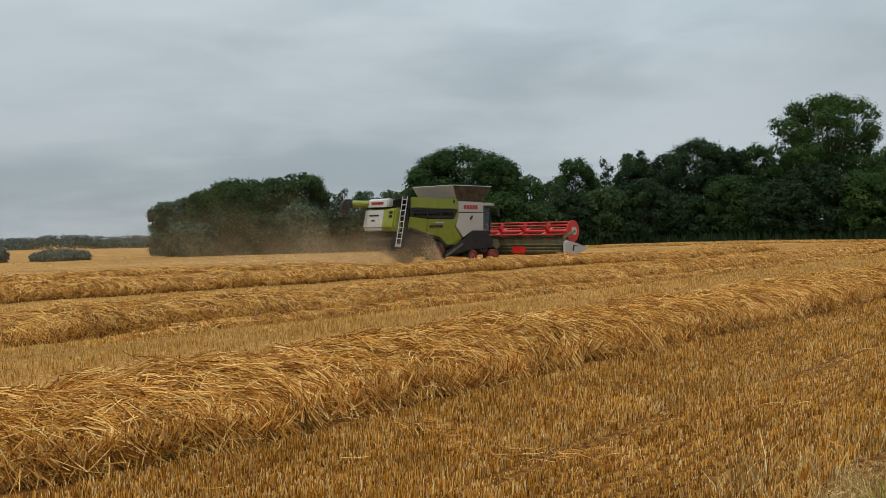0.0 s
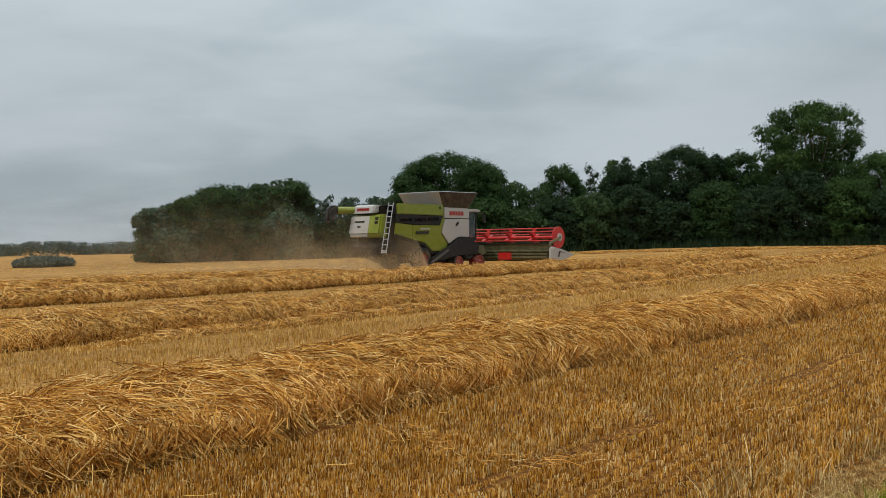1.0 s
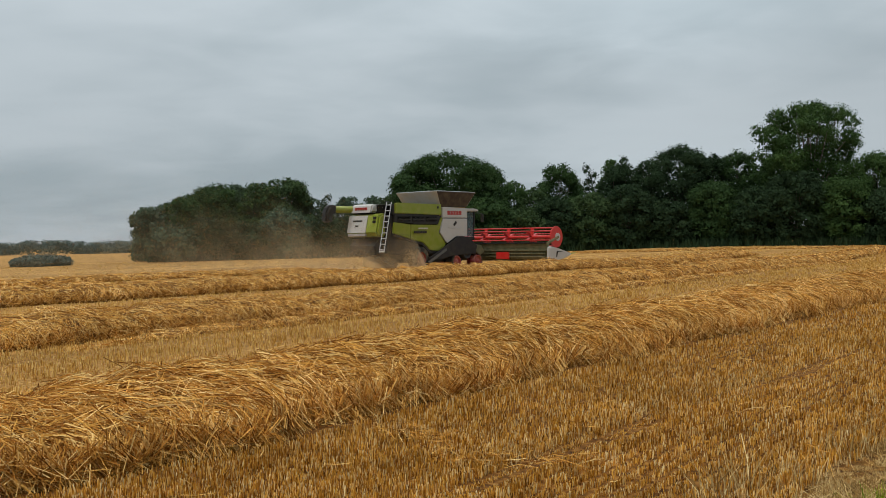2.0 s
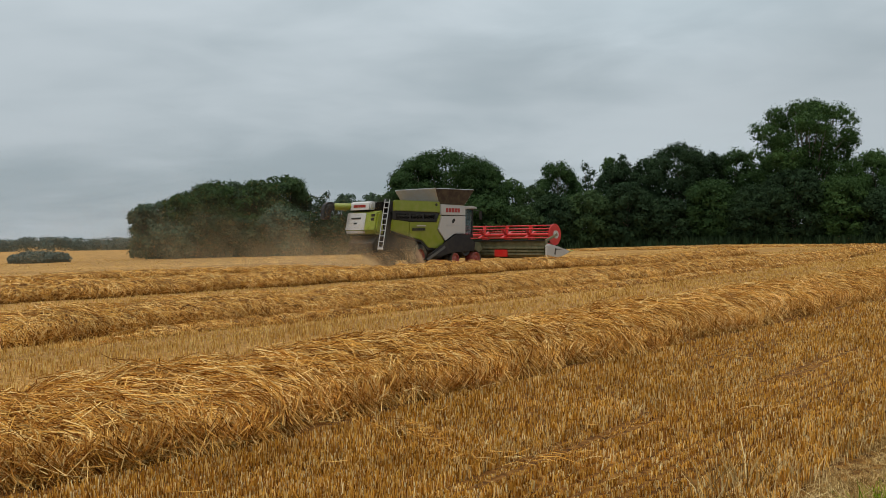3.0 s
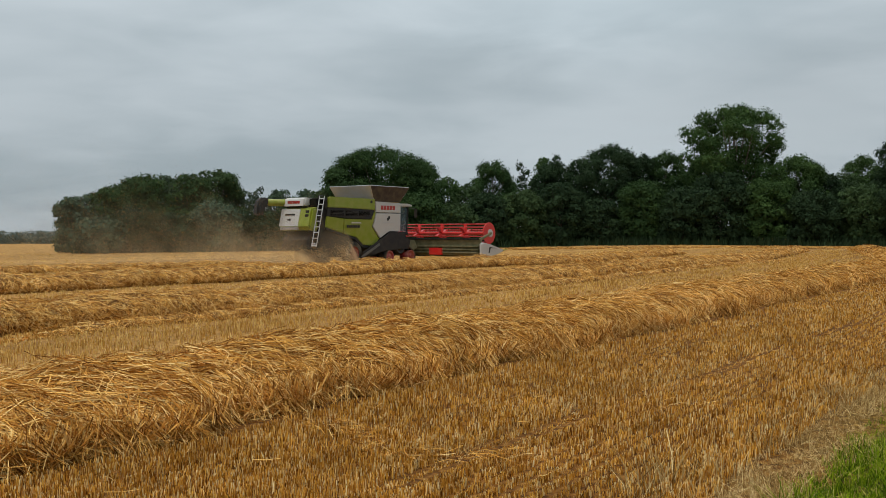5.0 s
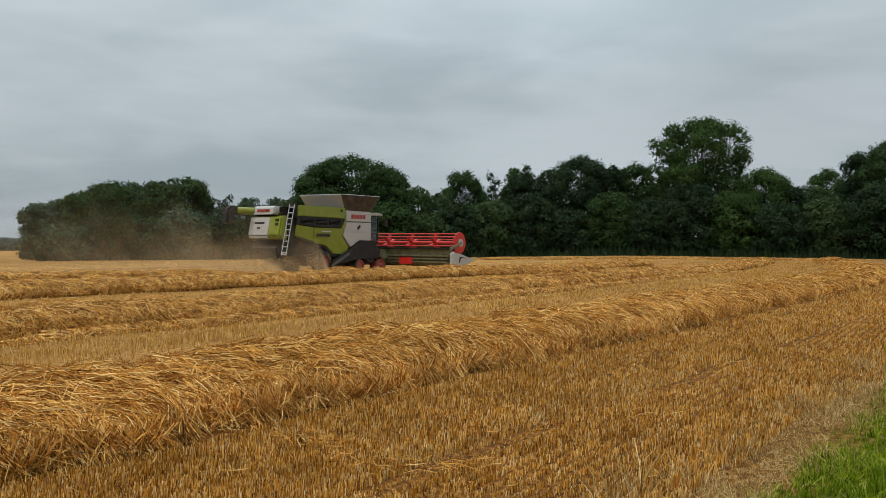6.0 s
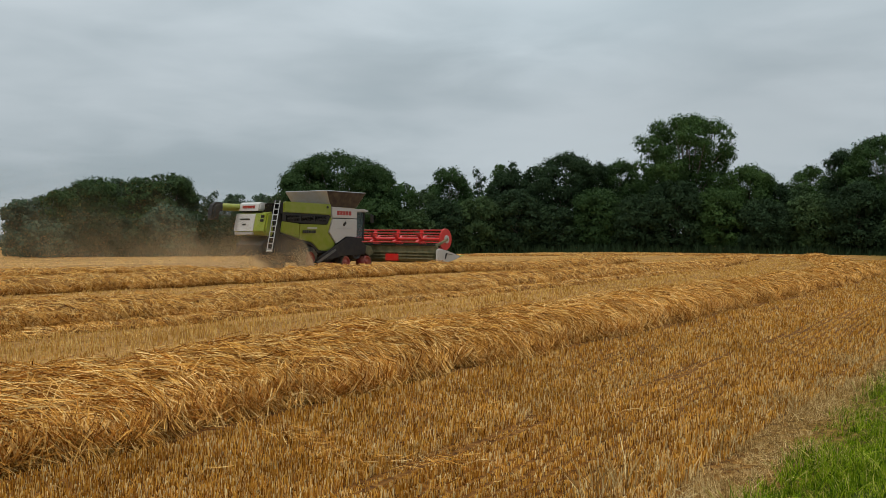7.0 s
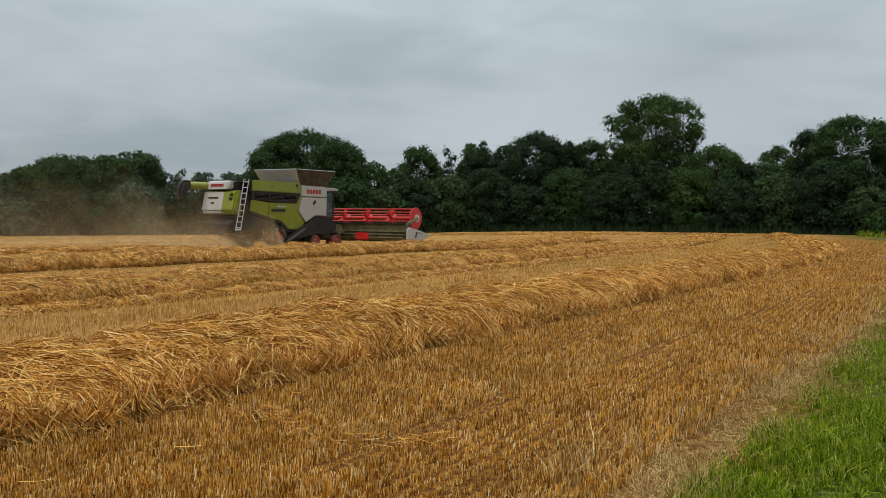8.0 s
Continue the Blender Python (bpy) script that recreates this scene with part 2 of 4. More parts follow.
# ---------------------------------------------------------------- straw swaths
SWATHS = [
    # centre line (s, n), half width, height, first s, last s, strands, ribbon width
    ([(-15, -7.4), (5, -7.3), (10, -7.05), (15, -6.75), (25, -6.4), (33, -5.95), (45, -5.6), (52, -5.7), (60, -6.5), (80, -10.2), (100, -15.0)], 1.35, 0.47, -6, 98, 132000, 0.0075),
    ([(-15, -15.8), (8, -15.4), (20, -14.8), (32, -14.7), (60, -15.8), (95, -19.0)], 1.05, 0.49, -4, 88, 90000, 0.009),
    ([(-15, -25.4), (10, -25.0), (30, -23.6), (55, -24.5), (75, -25.8), (110, -29.0)], 1.15, 0.51, -2, 76, 62000, 0.013),
    ([(-15, -36.2), (10, -36.2), (30, -36.0), (44, -36.0)], 1.2, 0.28, -4, 39, 24000, 0.018),
    ([(78, -70), (85, -54), (103, -11.5), (110, -8)], 2.8, 0.20, 82, 105, 9000, 0.03),
    ([(8, -13.9), (20, -13.2), (32, -13.0), (60, -14.0)], 0.42, 0.17, 8, 62, 12000, 0.009),
]


def swath_n(line, s):
    """A smooth centre line through the given stations."""
    a = np.array(line, float)
    out = 0
    for d in (-6, -3, 0, 3, 6):
        out = out + np.interp(np.asarray(s) + d, a[:, 0], a[:, 1])
    return out / 5


def wobble(s, w, seed):
    """Lumps of a straw row, about a metre and about a hand long."""
    return (0.5 * np.sin(s * 1.1 + seed) * np.sin(s * 0.43 + 2 * seed) + 0.35 * np.sin(s * 2.7 + w * 2.1 + seed * 3)
            + 0.3 * np.sin(s * 5.3 - w * 4.0 + seed) + 0.2 * np.sin(s * 9.1 + w * 7.0))


def swath_z(s, w, spec, seed):
    """Height over the ground at s, with w from -1 (far side) to 1 (verge side)."""
    half, height = spec[1], spec[2]
    prof = np.maximum(0.25 + 0.75 * np.cos(1.9 * w), 0)  # the foot is tucked in under the flank
    ends = smooth(spec[3], spec[3] + 2.5, s) * (1 - smooth(spec[4] - 3, spec[4], s))
    return height * prof * ends * (1 + 0.20 * wobble(s, w, seed))


def pocket(s, w):
    """Sheaves and hollows on the flank of a row, about a forearm across."""
    return np.sin(s * 7.3 + 2.1 * np.sin(w * 3 + s * 1.1)) * np.sin(w * 6.5 + 1.7 * np.sin(s * 2.3) + s * 1.9)


def build_swath(spec, seed):
    line, half, height, s0, s1, count, rib = spec
    rng = np.random.default_rng(seed)
    step = 0.14 if seed < 2 else 0.25
    ss = np.arange(s0, s1, step)
    ws = np.linspace(-1.02, 1.02, 25)
    S, W = np.meshgrid(ss, ws, indexing="ij")

    def place(S, W, lift=0.0):
        edge = 1 + 0.10 * np.sin(S * 1.7 + seed) + 0.06 * np.sin(S * 4.1)
        x, y = xy(S, swath_n(line, S) + np.sin(1.9 * W) * half * edge)
        return np.stack([x, y, land_z(x, y) - 0.02 + swath_z(S, W, spec, seed) + lift], -1)

    P = place(S, W * (0.88 if seed == 0 else 0.97))
    P[..., 2] += (-0.15 + 0.06 * pocket(S, W)) if seed == 0 else -0.04
    P[..., 2] += rng.normal(0, 0.018, S.shape) * (np.abs(W) < 0.98)
    a, b = S.shape
    i = np.arange(a * b).reshape(a, b)
    f = np.stack([i[:-1, :-1], i[1:, :-1], i[1:, 1:], i[:-1, 1:]], -1).reshape(-1, 4)
    me = bpy.data.meshes.new("straw_swath")
    me.from_pydata(P.reshape(-1, 3).tolist(), [], f.tolist())
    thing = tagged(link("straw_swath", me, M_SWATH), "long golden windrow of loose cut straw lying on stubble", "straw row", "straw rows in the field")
    # loose stalks, thickest where the row runs nearest
    near = np.linspace(s0, s1, 400)
    nx, ny = xy(near, swath_n(line, near))
    dens = 1 / (np.hypot(nx, ny) + 2) ** 1.35
    cum = np.cumsum(dens)
    lock = 3
    nl = count // lock
    count = nl * lock
    rep = lambda a: np.repeat(a, lock, axis=0)
    s = rep(np.interp(rng.random(nl) * cum[-1], cum, near)) + rng.normal(0, 0.035, count)
    w = rep(np.sign(rng.random(nl) - 0.30) * rng.random(nl)) + rng.normal(0, 0.03, count)
    w = np.clip(w, -0.95, 0.84)
    e = 0.04
    p = place(s, w)
    du = unit(place(s + e, w) - place(s - e, w))
    dw = unit(place(s, w + e) - place(s, w - e))
    nr = unit(np.cross(du, dw))
    # stalks lean down the flank and along the row, tangled
    hollow = pocket(s, w)
    wild = np.where(rng.random(nl) < 0.52, 1.25, 0.5)
    ang = rep(rng.normal(0, 1.0, nl) * wild) + np.interp(s, [5, 16], [0.3, -0.15]) + rng.normal(0, 0.5, count)
    flip = np.where(w < 0, -1, 1)[:, None]
    lean = (rep(rng.normal(0.0, 0.10, nl)) + rng.normal(0, 0.10, count)) * (1.0 if seed == 0 else 0.6)
    way = unit(np.cos(ang)[:, None] * dw * flip + np.sin(ang)[:, None] * du + nr * lean[:, None])
    way[:, 2] = np.maximum(way[:, 2], -0.62)
    way = unit(way)
    length = rng.uniform(0.20, 0.54, count) if seed == 0 else rng.uniform(0.12, 0.36, count)
    far = np.hypot(p[:, 0], p[:, 1])
    width = np.maximum(rib, far * 0.00036) * rng.uniform(0.7, 1.3, count)
    lift = rep(rng.uniform(-0.04, 0.10 if seed == 0 else 0.07, nl)) + rng.uniform(-0.02, 0.03, count)
    if seed == 0:
        lift = lift + 0.05 * hollow
    start = p + nr * lift[:, None] - way * (length * 0.5)[:, None]
    bend = rng.normal(0, 0.03, (count, 3))
    bend[:, 2] -= 0.05 * length / 0.35
    v, per = strips(start, way, length, width, rng, bend if seed == 0 else None, 0.7, None if seed == 0 else nr)
    v[:, 2] = np.maximum(v[:, 2], land_z(v[:, 0], v[:, 1]) + 0.005)
    st = link("loose_straw", quads_mesh("loose_straw", v, per), M_STRAW, thing)
    tagged(st, kind="stuff")
    return thing


for k, spec in enumerate(SWATHS):
    build_swath(spec, k)


# ---------------------------------------------------------------- stubble, turf and dry edge
def track_n(s):
    """The wheel track that runs through the stubble by the headland."""
    return np.interp(s, [-10, 7, 10.5, 16, 20, 30, 60, 100], [-4.2, -3.52, -3.28, -3.0, -2.62, -2.35, -3.2, -6.0])


def track_gap(s, n):
    return np.abs(n - track_n(s) - 0.03 * np.sin(s * 2.9))


def mark_gap(s, n):
    """Two wheel marks between the first rows of straw."""
    mid = np.interp(s, [0, 20, 40, 60, 90], [-10.6, -10.2, -9.6, -9.9, -12.5])
    return np.minimum(np.abs(n - mid), np.abs(n - mid + 1.9))


def stalks(name, label, s_range, n_lo, n_hi, count, width, mat, high, seed, row=0.135, keep=None, power=1.5, track=None, plant=8, tilted=0.13, thin=0.0006):
    """Cut stalks standing in drill rows between two lines across the field."""
    rng = np.random.default_rng(100 + seed)
    ss = np.linspace(*s_range, 300)
    mid = (n_lo(ss) + n_hi(ss)) / 2
    mx, my = xy(ss, mid)
    dens = (n_hi(ss) - n_lo(ss)) / (np.maximum(np.hypot(mx, my), 5) + 1) ** power
    cum = np.cumsum(dens)
    groups, count = count // plant, count // plant * plant
    rep = lambda a: np.repeat(a, plant, axis=0)
    s0 = np.interp(rng.random(groups) * cum[-1], cum, ss)
    n0 = n_lo(s0) + rng.random(groups) * (n_hi(s0) - n_lo(s0))
    n0 = np.round(n0 / row) * row
    s = rep(s0) + rng.normal(0, 0.018, count)
    lo, hi = n_lo(s), n_hi(s)
    n = rep(n0) + rng.normal(0, 0.018, count) + 0.03 * np.sin(s * 0.5)
    ok = (n > lo) & (n < hi)
    if keep:
        ok &= keep(s, n, rng.random(count))
    s, n = s[ok], n[ok]
    c = len(s)
    x, y = xy(s, n)
    far = np.hypot(x, y)
    base = np.stack([x, y, land_z(x, y) - 0.01], -1)
    tilt = rng.normal(0, tilted, (c, 2))
    way = unit(np.stack([tilt[:, 0], tilt[:, 1], np.ones(c)], -1))
    patch = 0.9 + 0.2 * np.sin(s * 0.8 + n * 2.0) * np.sin(s * 0.37)
    # each drill row was cut a little higher or lower
    drill = 0.5 + 0.5 * np.sin(np.round(n / row) * 12.9898 + 0.6 * np.sin(s * 0.21))
    length = rng.uniform(0.7, 1.2, c) * high * patch * (0.78 + 0.4 * drill)
    if track:
        worn = 0.72 * (0.35 + 0.65 * smooth(-0.5, 0.6, np.sin(s * 1.15 + 0.4) + 0.5 * np.sin(s * 2.9))) * (1 - 0.6 * smooth(20, 32, s))
        length *= 1 - worn * (1 - smooth(0.04, 0.20, track(s, n)))
    v, per = strips(base, way, length, np.maximum(width, far * thin) * rng.uniform(0.7, 1.3, c), rng, None, 0.9)
    ob = link(name, quads_mesh(name, v, per), mat)
    return tagged(ob, label, "stubble", kind="stuff")


def sw(k, side):
    line, half = SWATHS[k][0], SWATHS[k][1]
    return lambda s: swath_n(line, s) + side * half * (1.16 if side > 0 else 0.95)


def patchy(s, n, r):
    """Thins stalks in odd patches."""
    bare = 0.5 + 0.5 * np.sin(s * 1.3 + n * 3.3) * np.sin(n * 4.1 - s * 0.6)
    return r < 0.86 + 0.3 * bare


STUB = "short golden cut cereal stalks standing in drill rows"
stalks("stubble", STUB, (-6, 90), sw(0, 1), lambda s: verge_n(s) - 0.18 - 0.24 * (1 - smooth(8, 13, s)), 320000, 0.0064, M_STUBBLE, 0.085, 1, power=1.36, keep=patchy, track=track_gap, plant=6, thin=0.00048)
stalks("stubble", STUB, (-6, 95), sw(1, 1), sw(0, -1), 72000, 0.009, M_PALE, 0.09, 2, track=mark_gap, plant=3)
stalks("stubble", STUB, (4, 110), sw(2, 1), sw(1, -1), 30000, 0.011, M_PALE, 0.07, 3, plant=3)
stalks("stubble", STUB, (4, 110), lambda s: sw(2, 1)(s) - 12, sw(2, -1), 22000, 0.014, M_PALE, 0.10, 4, plant=2, tilted=1.6)
stalks("stubble", STUB, (-40, 80), lambda s: -80 + 0 * s, lambda s: -37.5 + 0 * s, 16000, 0.02, M_PALE, 0.10, 5, power=1.0, plant=2, tilted=1.8)


def blades(name, label, s_range, n_lo, n_hi, count, mat, lo_len, hi_len, width, lean, seed, category, power=1.6, bias=1.0, flat=False):
    rng = np.random.default_rng(200 + seed)
    ss = np.linspace(*s_range, 300)
    mx, my = xy(ss, (n_lo(ss) + n_hi(ss)) / 2)
    dens = (n_hi(ss) - n_lo(ss)) / (np.maximum(np.hypot(mx, my), 5) + 1.5) ** power
    cum = np.cumsum(dens)
    s = np.interp(rng.random(count) * cum[-1], cum, ss)
    lo, hi = n_lo(s), n_hi(s)
    n = lo + rng.random(count) ** bias * (hi - lo)
    # tufts: draw blades towards scattered centres
    s = s + 0.10 * np.sin(s * 23 + n * 11)
    n = n + 0.08 * np.sin(n * 27 - s * 9)
    x, y = xy(s, n)
    base = np.stack([x, y, land_z(x, y) - 0.01], -1)
    a = rng.random(count) * 2 * math.pi
    tl = np.abs(rng.normal(0, lean, count))
    way = unit(np.stack([np.cos(a) * tl, np.sin(a) * tl, np.ones(count)], -1))
    tuft = 0.75 + 0.45 * np.sin(s * 2.3 + 1) * np.sin(n * 3.1 + s)
    length = rng.uniform(lo_len, hi_len, count) * np.clip(tuft, 0.4, 1.3)
    bend = np.stack([np.cos(a) * length * 0.45, np.sin(a) * length * 0.45, -length * 0.25], -1) * rng.random((count, 1))
    far = np.hypot(x, y)
    v, per = strips(base, way, length, np.maximum(width, far * 0.0006) * rng.uniform(0.7, 1.3, count), rng, None if flat else bend, 0.25)
    return tagged(link(name, quads_mesh(name, v, per), mat), label, category, kind="stuff")


blades("verge_grass", "lush green tufted grass of the field verge", (3.5, 60), lambda s: verge_n(s) + 0.12 + 0.12 * np.sin(s * 3.1), lambda s: verge_n(s) + 3.6, 34000, M_GRASS, 0.07, 0.22, 0.008, 0.75, 1, "grass", 2.5)
blades("verge_grass", "short green grass matted over the field verge", (3.5, 60), verge_n, lambda s: verge_n(s) + 3.6, 84000, M_GRASS, 0.05, 0.16, 0.008, 0.8, 4, "grass", 2.5, flat=True)
blades("verge_grass", "rough green grass along the far field edge", (60, 190), lambda s: verge_n(s), lambda s: verge_n(s) + 14, 12000, M_GRASS, 0.2, 0.5, 0.03, 0.4, 2, "grass")
blades("dry_grass", "bleached dead grass along the stubble's edge", (3, 60), lambda s: verge_n(s) - 0.6 - 0.25 * np.sin(s * 1.9), lambda s: verge_n(s) + 0.15 + 0.2 * np.sin(s * 2.7), 28000, M_DRY, 0.05, 0.17, 0.0045, 1.7, 3, "dry grass", flat=True)
blades("dry_grass", "flattened mat of dead grass between stubble and turf", (4, 12), lambda s: verge_n(s) - 0.80, lambda s: verge_n(s) + 0.04, 6000, M_DRY, 0.06, 0.22, 0.005, 2.2, 7, "dry grass")
blades("dry_grass", "pale crushed stalks leaning along a wheel track", (5.5, 13), lambda s: track_n(s) - 0.42, lambda s: track_n(s) - 0.08, 900, M_DRY, 0.08, 0.16, 0.006, 0.6, 6, "dry grass")
blades("dry_grass", "tall yellowing grass at the far corner of the field", (106, 118), lambda s: verge_n(s) - 2.5, lambda s: verge_n(s) + 7, 1500, M_GRASS, 0.3, 0.9, 0.04, 0.25, 5, "dry grass")


def scatter_straw():
    """Odd stalks dropped flat on the stubble."""
    rng = np.random.default_rng(321)
    k = 520
    s = rng.uniform(3, 22, k)
    n = rng.uniform(-6.0, -1.6, k)
    # a dropped trail across the rows
    t = rng.random(230)
    s[:230] = 5.75 + 0.25 * np.sin(t * 7) + rng.normal(0, 0.09, 230)
    n[:230] = -5.7 + 2.5 * t + rng.normal(0, 0.05, 230)
    x, y = xy(s, n)
    p = np.stack([x, y, land_z(x, y) + rng.uniform(0.03, 0.12, k)], -1)
    a = rng.random(k) * 6.283
    a[:230] = math.atan2(NV[1], NV[0]) + rng.normal(0, 0.6, 230)
    way = unit(np.stack([np.cos(a), np.sin(a), rng.normal(0, 0.15, k)], -1))
    v, per = strips(p, way, rng.uniform(0.07, 0.22, k), np.full(k, 0.0055), rng, rng.normal(0, 0.03, (k, 3)), 0.8)
    tagged(link("loose_straw", quads_mesh("loose_straw", v, per), M_STRAW), "pale straw stalks dropped flat on stubble", "straw", kind="stuff")


scatter_straw()


def dry_tuft(x, y, n, high, seed):
    rng = np.random.default_rng(seed)
    base = rng.normal(0, 0.09, (n, 3))
    base[:, 2] = 0
    way = unit(np.concatenate([base[:, :2] * 1.6 + rng.normal(0, 0.16, (n, 2)), np.ones((n, 1))], 1))
    ln = rng.uniform(0.45, 1.1, n) * high
    bend = np.concatenate([way[:, :2] * ln[:, None] * 0.4 + rng.normal(0, 0.03, (n, 2)), -ln[:, None] * rng.uniform(0.0, 0.3, (n, 1)) ** 1.5], 1)
    v, per = strips(base, way, ln, rng.uniform(0.006, 0.012, n), rng, bend, 0.3)
    ob = link("grass_tuft", quads_mesh("grass_tuft", v, per), M_DRY)
    ob.location = (x, y, float(land_z(x, y)) - 0.005)
    tagged(ob, "bleached tuft of dead grass at the stubble edge", "grass tuft", "dead grass tufts", "stuff")


for k, (s, n, count, high) in enumerate(((5.75, -2.12, 34, 0.30), (5.95, -2.02, 30, 0.34), (6.25, -1.84, 38, 0.26), (5.4, -2.05, 40, 0.22), (7.2, -1.72, 40, 0.20), (8.6, -1.75, 34, 0.18), (9.8, -1.62, 40, 0.18), (11.5, -1.55, 40, 0.18), (13.6, -1.4, 44, 0.18))):
    dry_tuft(*xy(s, n), count, high, 500 + k)


def foot_weeds():
    """Rank weeds along the foot of the trees."""
    rng = np.random.default_rng(654)
    k = 18000
    turn = np.radians(rng.uniform(-17.0, 41, k))
    far = np.interp(np.degrees(turn), [-18, -8, 0, 6, 12, 41], [93, 96, 106, 112, 115, 116]) + 1.5 + rng.normal(0, 1.6, k)
    x, y = far * np.sin(turn), far * np.cos(turn)
    base = np.stack([x, y, land_z(x, y) - 0.02], -1)
    way = unit(np.concatenate([rng.normal(0, 0.3, (k, 2)), np.ones((k, 1))], 1))
    v, per = strips(base, way, rng.uniform(0.3, 1.2, k), rng.uniform(0.06, 0.18, k), rng, None, 0.4)
    tagged(link("weeds", quads_mesh("weeds", v, per), M_LEAF["dark"]), "rank dark green weeds along the foot of the trees", "weeds", kind="stuff")


foot_weeds()

# ---------------------------------------------------------------- trees and shrubs
def cone_limb(bm, a, b, ra, rb, sides=7):
    """A tapered limb from a to b."""
    a, b = Vector(a), Vector(b)
    q = (b - a).to_track_quat("Z", "Y").to_matrix()
    rings = []
    for p, r in ((a, ra), (a.lerp(b, 0.5) + q @ Vector((ra * 0.25, -ra * 0.2, 0)), (ra + rb) / 2), (b, rb)):
        rings.append([bm.verts.new(p + q @ Vector((r * math.cos(2 * math.pi * k / sides), r * math.sin(2 * math.pi * k / sides), 0))) for k in range(sides)])
    for lo, hi in zip(rings, rings[1:]):
        for k in range(sides):
            bm.faces.new((lo[k], lo[(k + 1) % sides], hi[(k + 1) % sides], hi[k]))


def crown_lobes(kind, h, w, rng):
    """Centres and radii of the leaf masses that make a crown over the origin."""
    lobes = []
    if kind == "pine":
        for i in range(9):
            z = h * (0.25 + 0.70 * i / 8)
            r = w * 0.54 * (1.05 - 0.72 * i / 8)
            a = rng.random() * 6.28
            lobes.append((np.array([math.cos(a) * r * 0.7, math.sin(a) * r * 0.7, z]), np.array([r, r, 0.62 + r * 0.4])))
        lobes.append((np.array([0, 0, h * 0.3]), np.array([w * 0.45, w * 0.45, h * 0.3])))
        return lobes
    rx, rz, cz = w / 2, h * 0.50, h * 0.50
    lumps = int(34 + w * 5.5)
    if kind == "bigash":
        lumps, cz, rz = 125, h * 0.56, h * 0.44
    levels = rng.permutation(lumps)
    for i in range(lumps):
        a = i * 2.39996 + rng.normal(0, 0.3)
        t = -0.9 + 1.9 * (levels[i] + 0.5) / lumps
        ring = math.sqrt(max(0.0, 1 - abs(t) ** ((4.5 if kind == "bigash" else 2.6) if t > 0 else 9)))
        r = rng.uniform(0.14, 0.26) * min(w, h) * (0.74 if kind == "bigash" else 0.9)
        r = min(max(r, 0.5), 1.45)
        d = max(0.0, rx - r * 0.55) * ring * (math.sqrt(rng.uniform(0.12, 1.1)) if kind == "bigash" else rng.uniform(0.8, 1.08))
        z = cz + t * (rz - r * 0.6)
        lobes.append((np.array([math.cos(a) * d, math.sin(a) * d, max(z, r * 0.5)]), np.array([r, r, r * rng.uniform(0.75, 1.0)])))
    lobes.append((np.array([0, 0, cz * 0.9]), np.array([rx * 0.66, rx * 0.66, rz * 0.78])))
    # skirts that sweep down to the ground
    for i in range(7):
        a = i * 0.9 + rng.random()
        r = min(1.6, rx * 0.42)
        lobes.append((np.array([math.cos(a) * rx * 0.62, math.sin(a) * rx * 0.62, r * 0.75]), np.array([r, r, r])))
    return lobes


def leaf_cloud(lobes, size, cover, rng, floor=0.02):
    """Small leaf sprays over the lobes, with ragged tips and gaps."""
    out = []
    for c, r in lobes:
        area = 4 * math.pi * ((r[0] * r[1] + r[0] * r[2] + r[1] * r[2]) / 3)
        n = int(area * cover / (size * size)) + 8
        d = unit(rng.normal(size=(n, 3)))
        d[:, 2] = np.abs(d[:, 2]) * np.where(rng.random(n) < 0.72, 1, -1)
        bump = 0.88 + 0.16 * np.sin(d[:, 0] * 7 + c[0]) * np.sin(d[:, 1] * 6 + c[1] * 2) + 0.10 * np.sin(d[:, 2] * 11 + c[2])
        p = c + d * r * (bump * rng.uniform(0.74, 1.12, n))[:, None]
        way = unit(unit(np.cross(d, rng.normal(size=(n, 3)))) + d * rng.uniform(-0.1, 0.5, n)[:, None] + rng.normal(size=(n, 3)) * 0.2)
        ln = size * rng.uniform(0.6, 1.5, n)
        side = unit(np.cross(way, d + rng.normal(size=(n, 3)) * 0.35)) * (ln * 0.36)[:, None]
        tip = p + way * ln[:, None]
        mid = p + way * (ln * 0.45)[:, None]
        out.append(np.stack([p - side * 0.9, tip, mid + side * 1.5], 1).reshape(-1, 3))
    v = np.concatenate(out)
    v[:, 2] = np.maximum(v[:, 2], floor)
    return v


def loose_leaves(name, v):
    n = len(v) // 3
    me = bpy.data.meshes.new(name)
    me.vertices.add(len(v))
    me.vertices.foreach_set("co", v.astype(np.float32).ravel())
    me.loops.add(n * 3)
    me.loops.foreach_set("vertex_index", np.arange(n * 3, dtype=np.int32))
    me.polygons.add(n)
    me.polygons.foreach_set("loop_start", np.arange(0, n * 3, 3, dtype=np.int32))
    me.update(calc_edges=True)
    return me


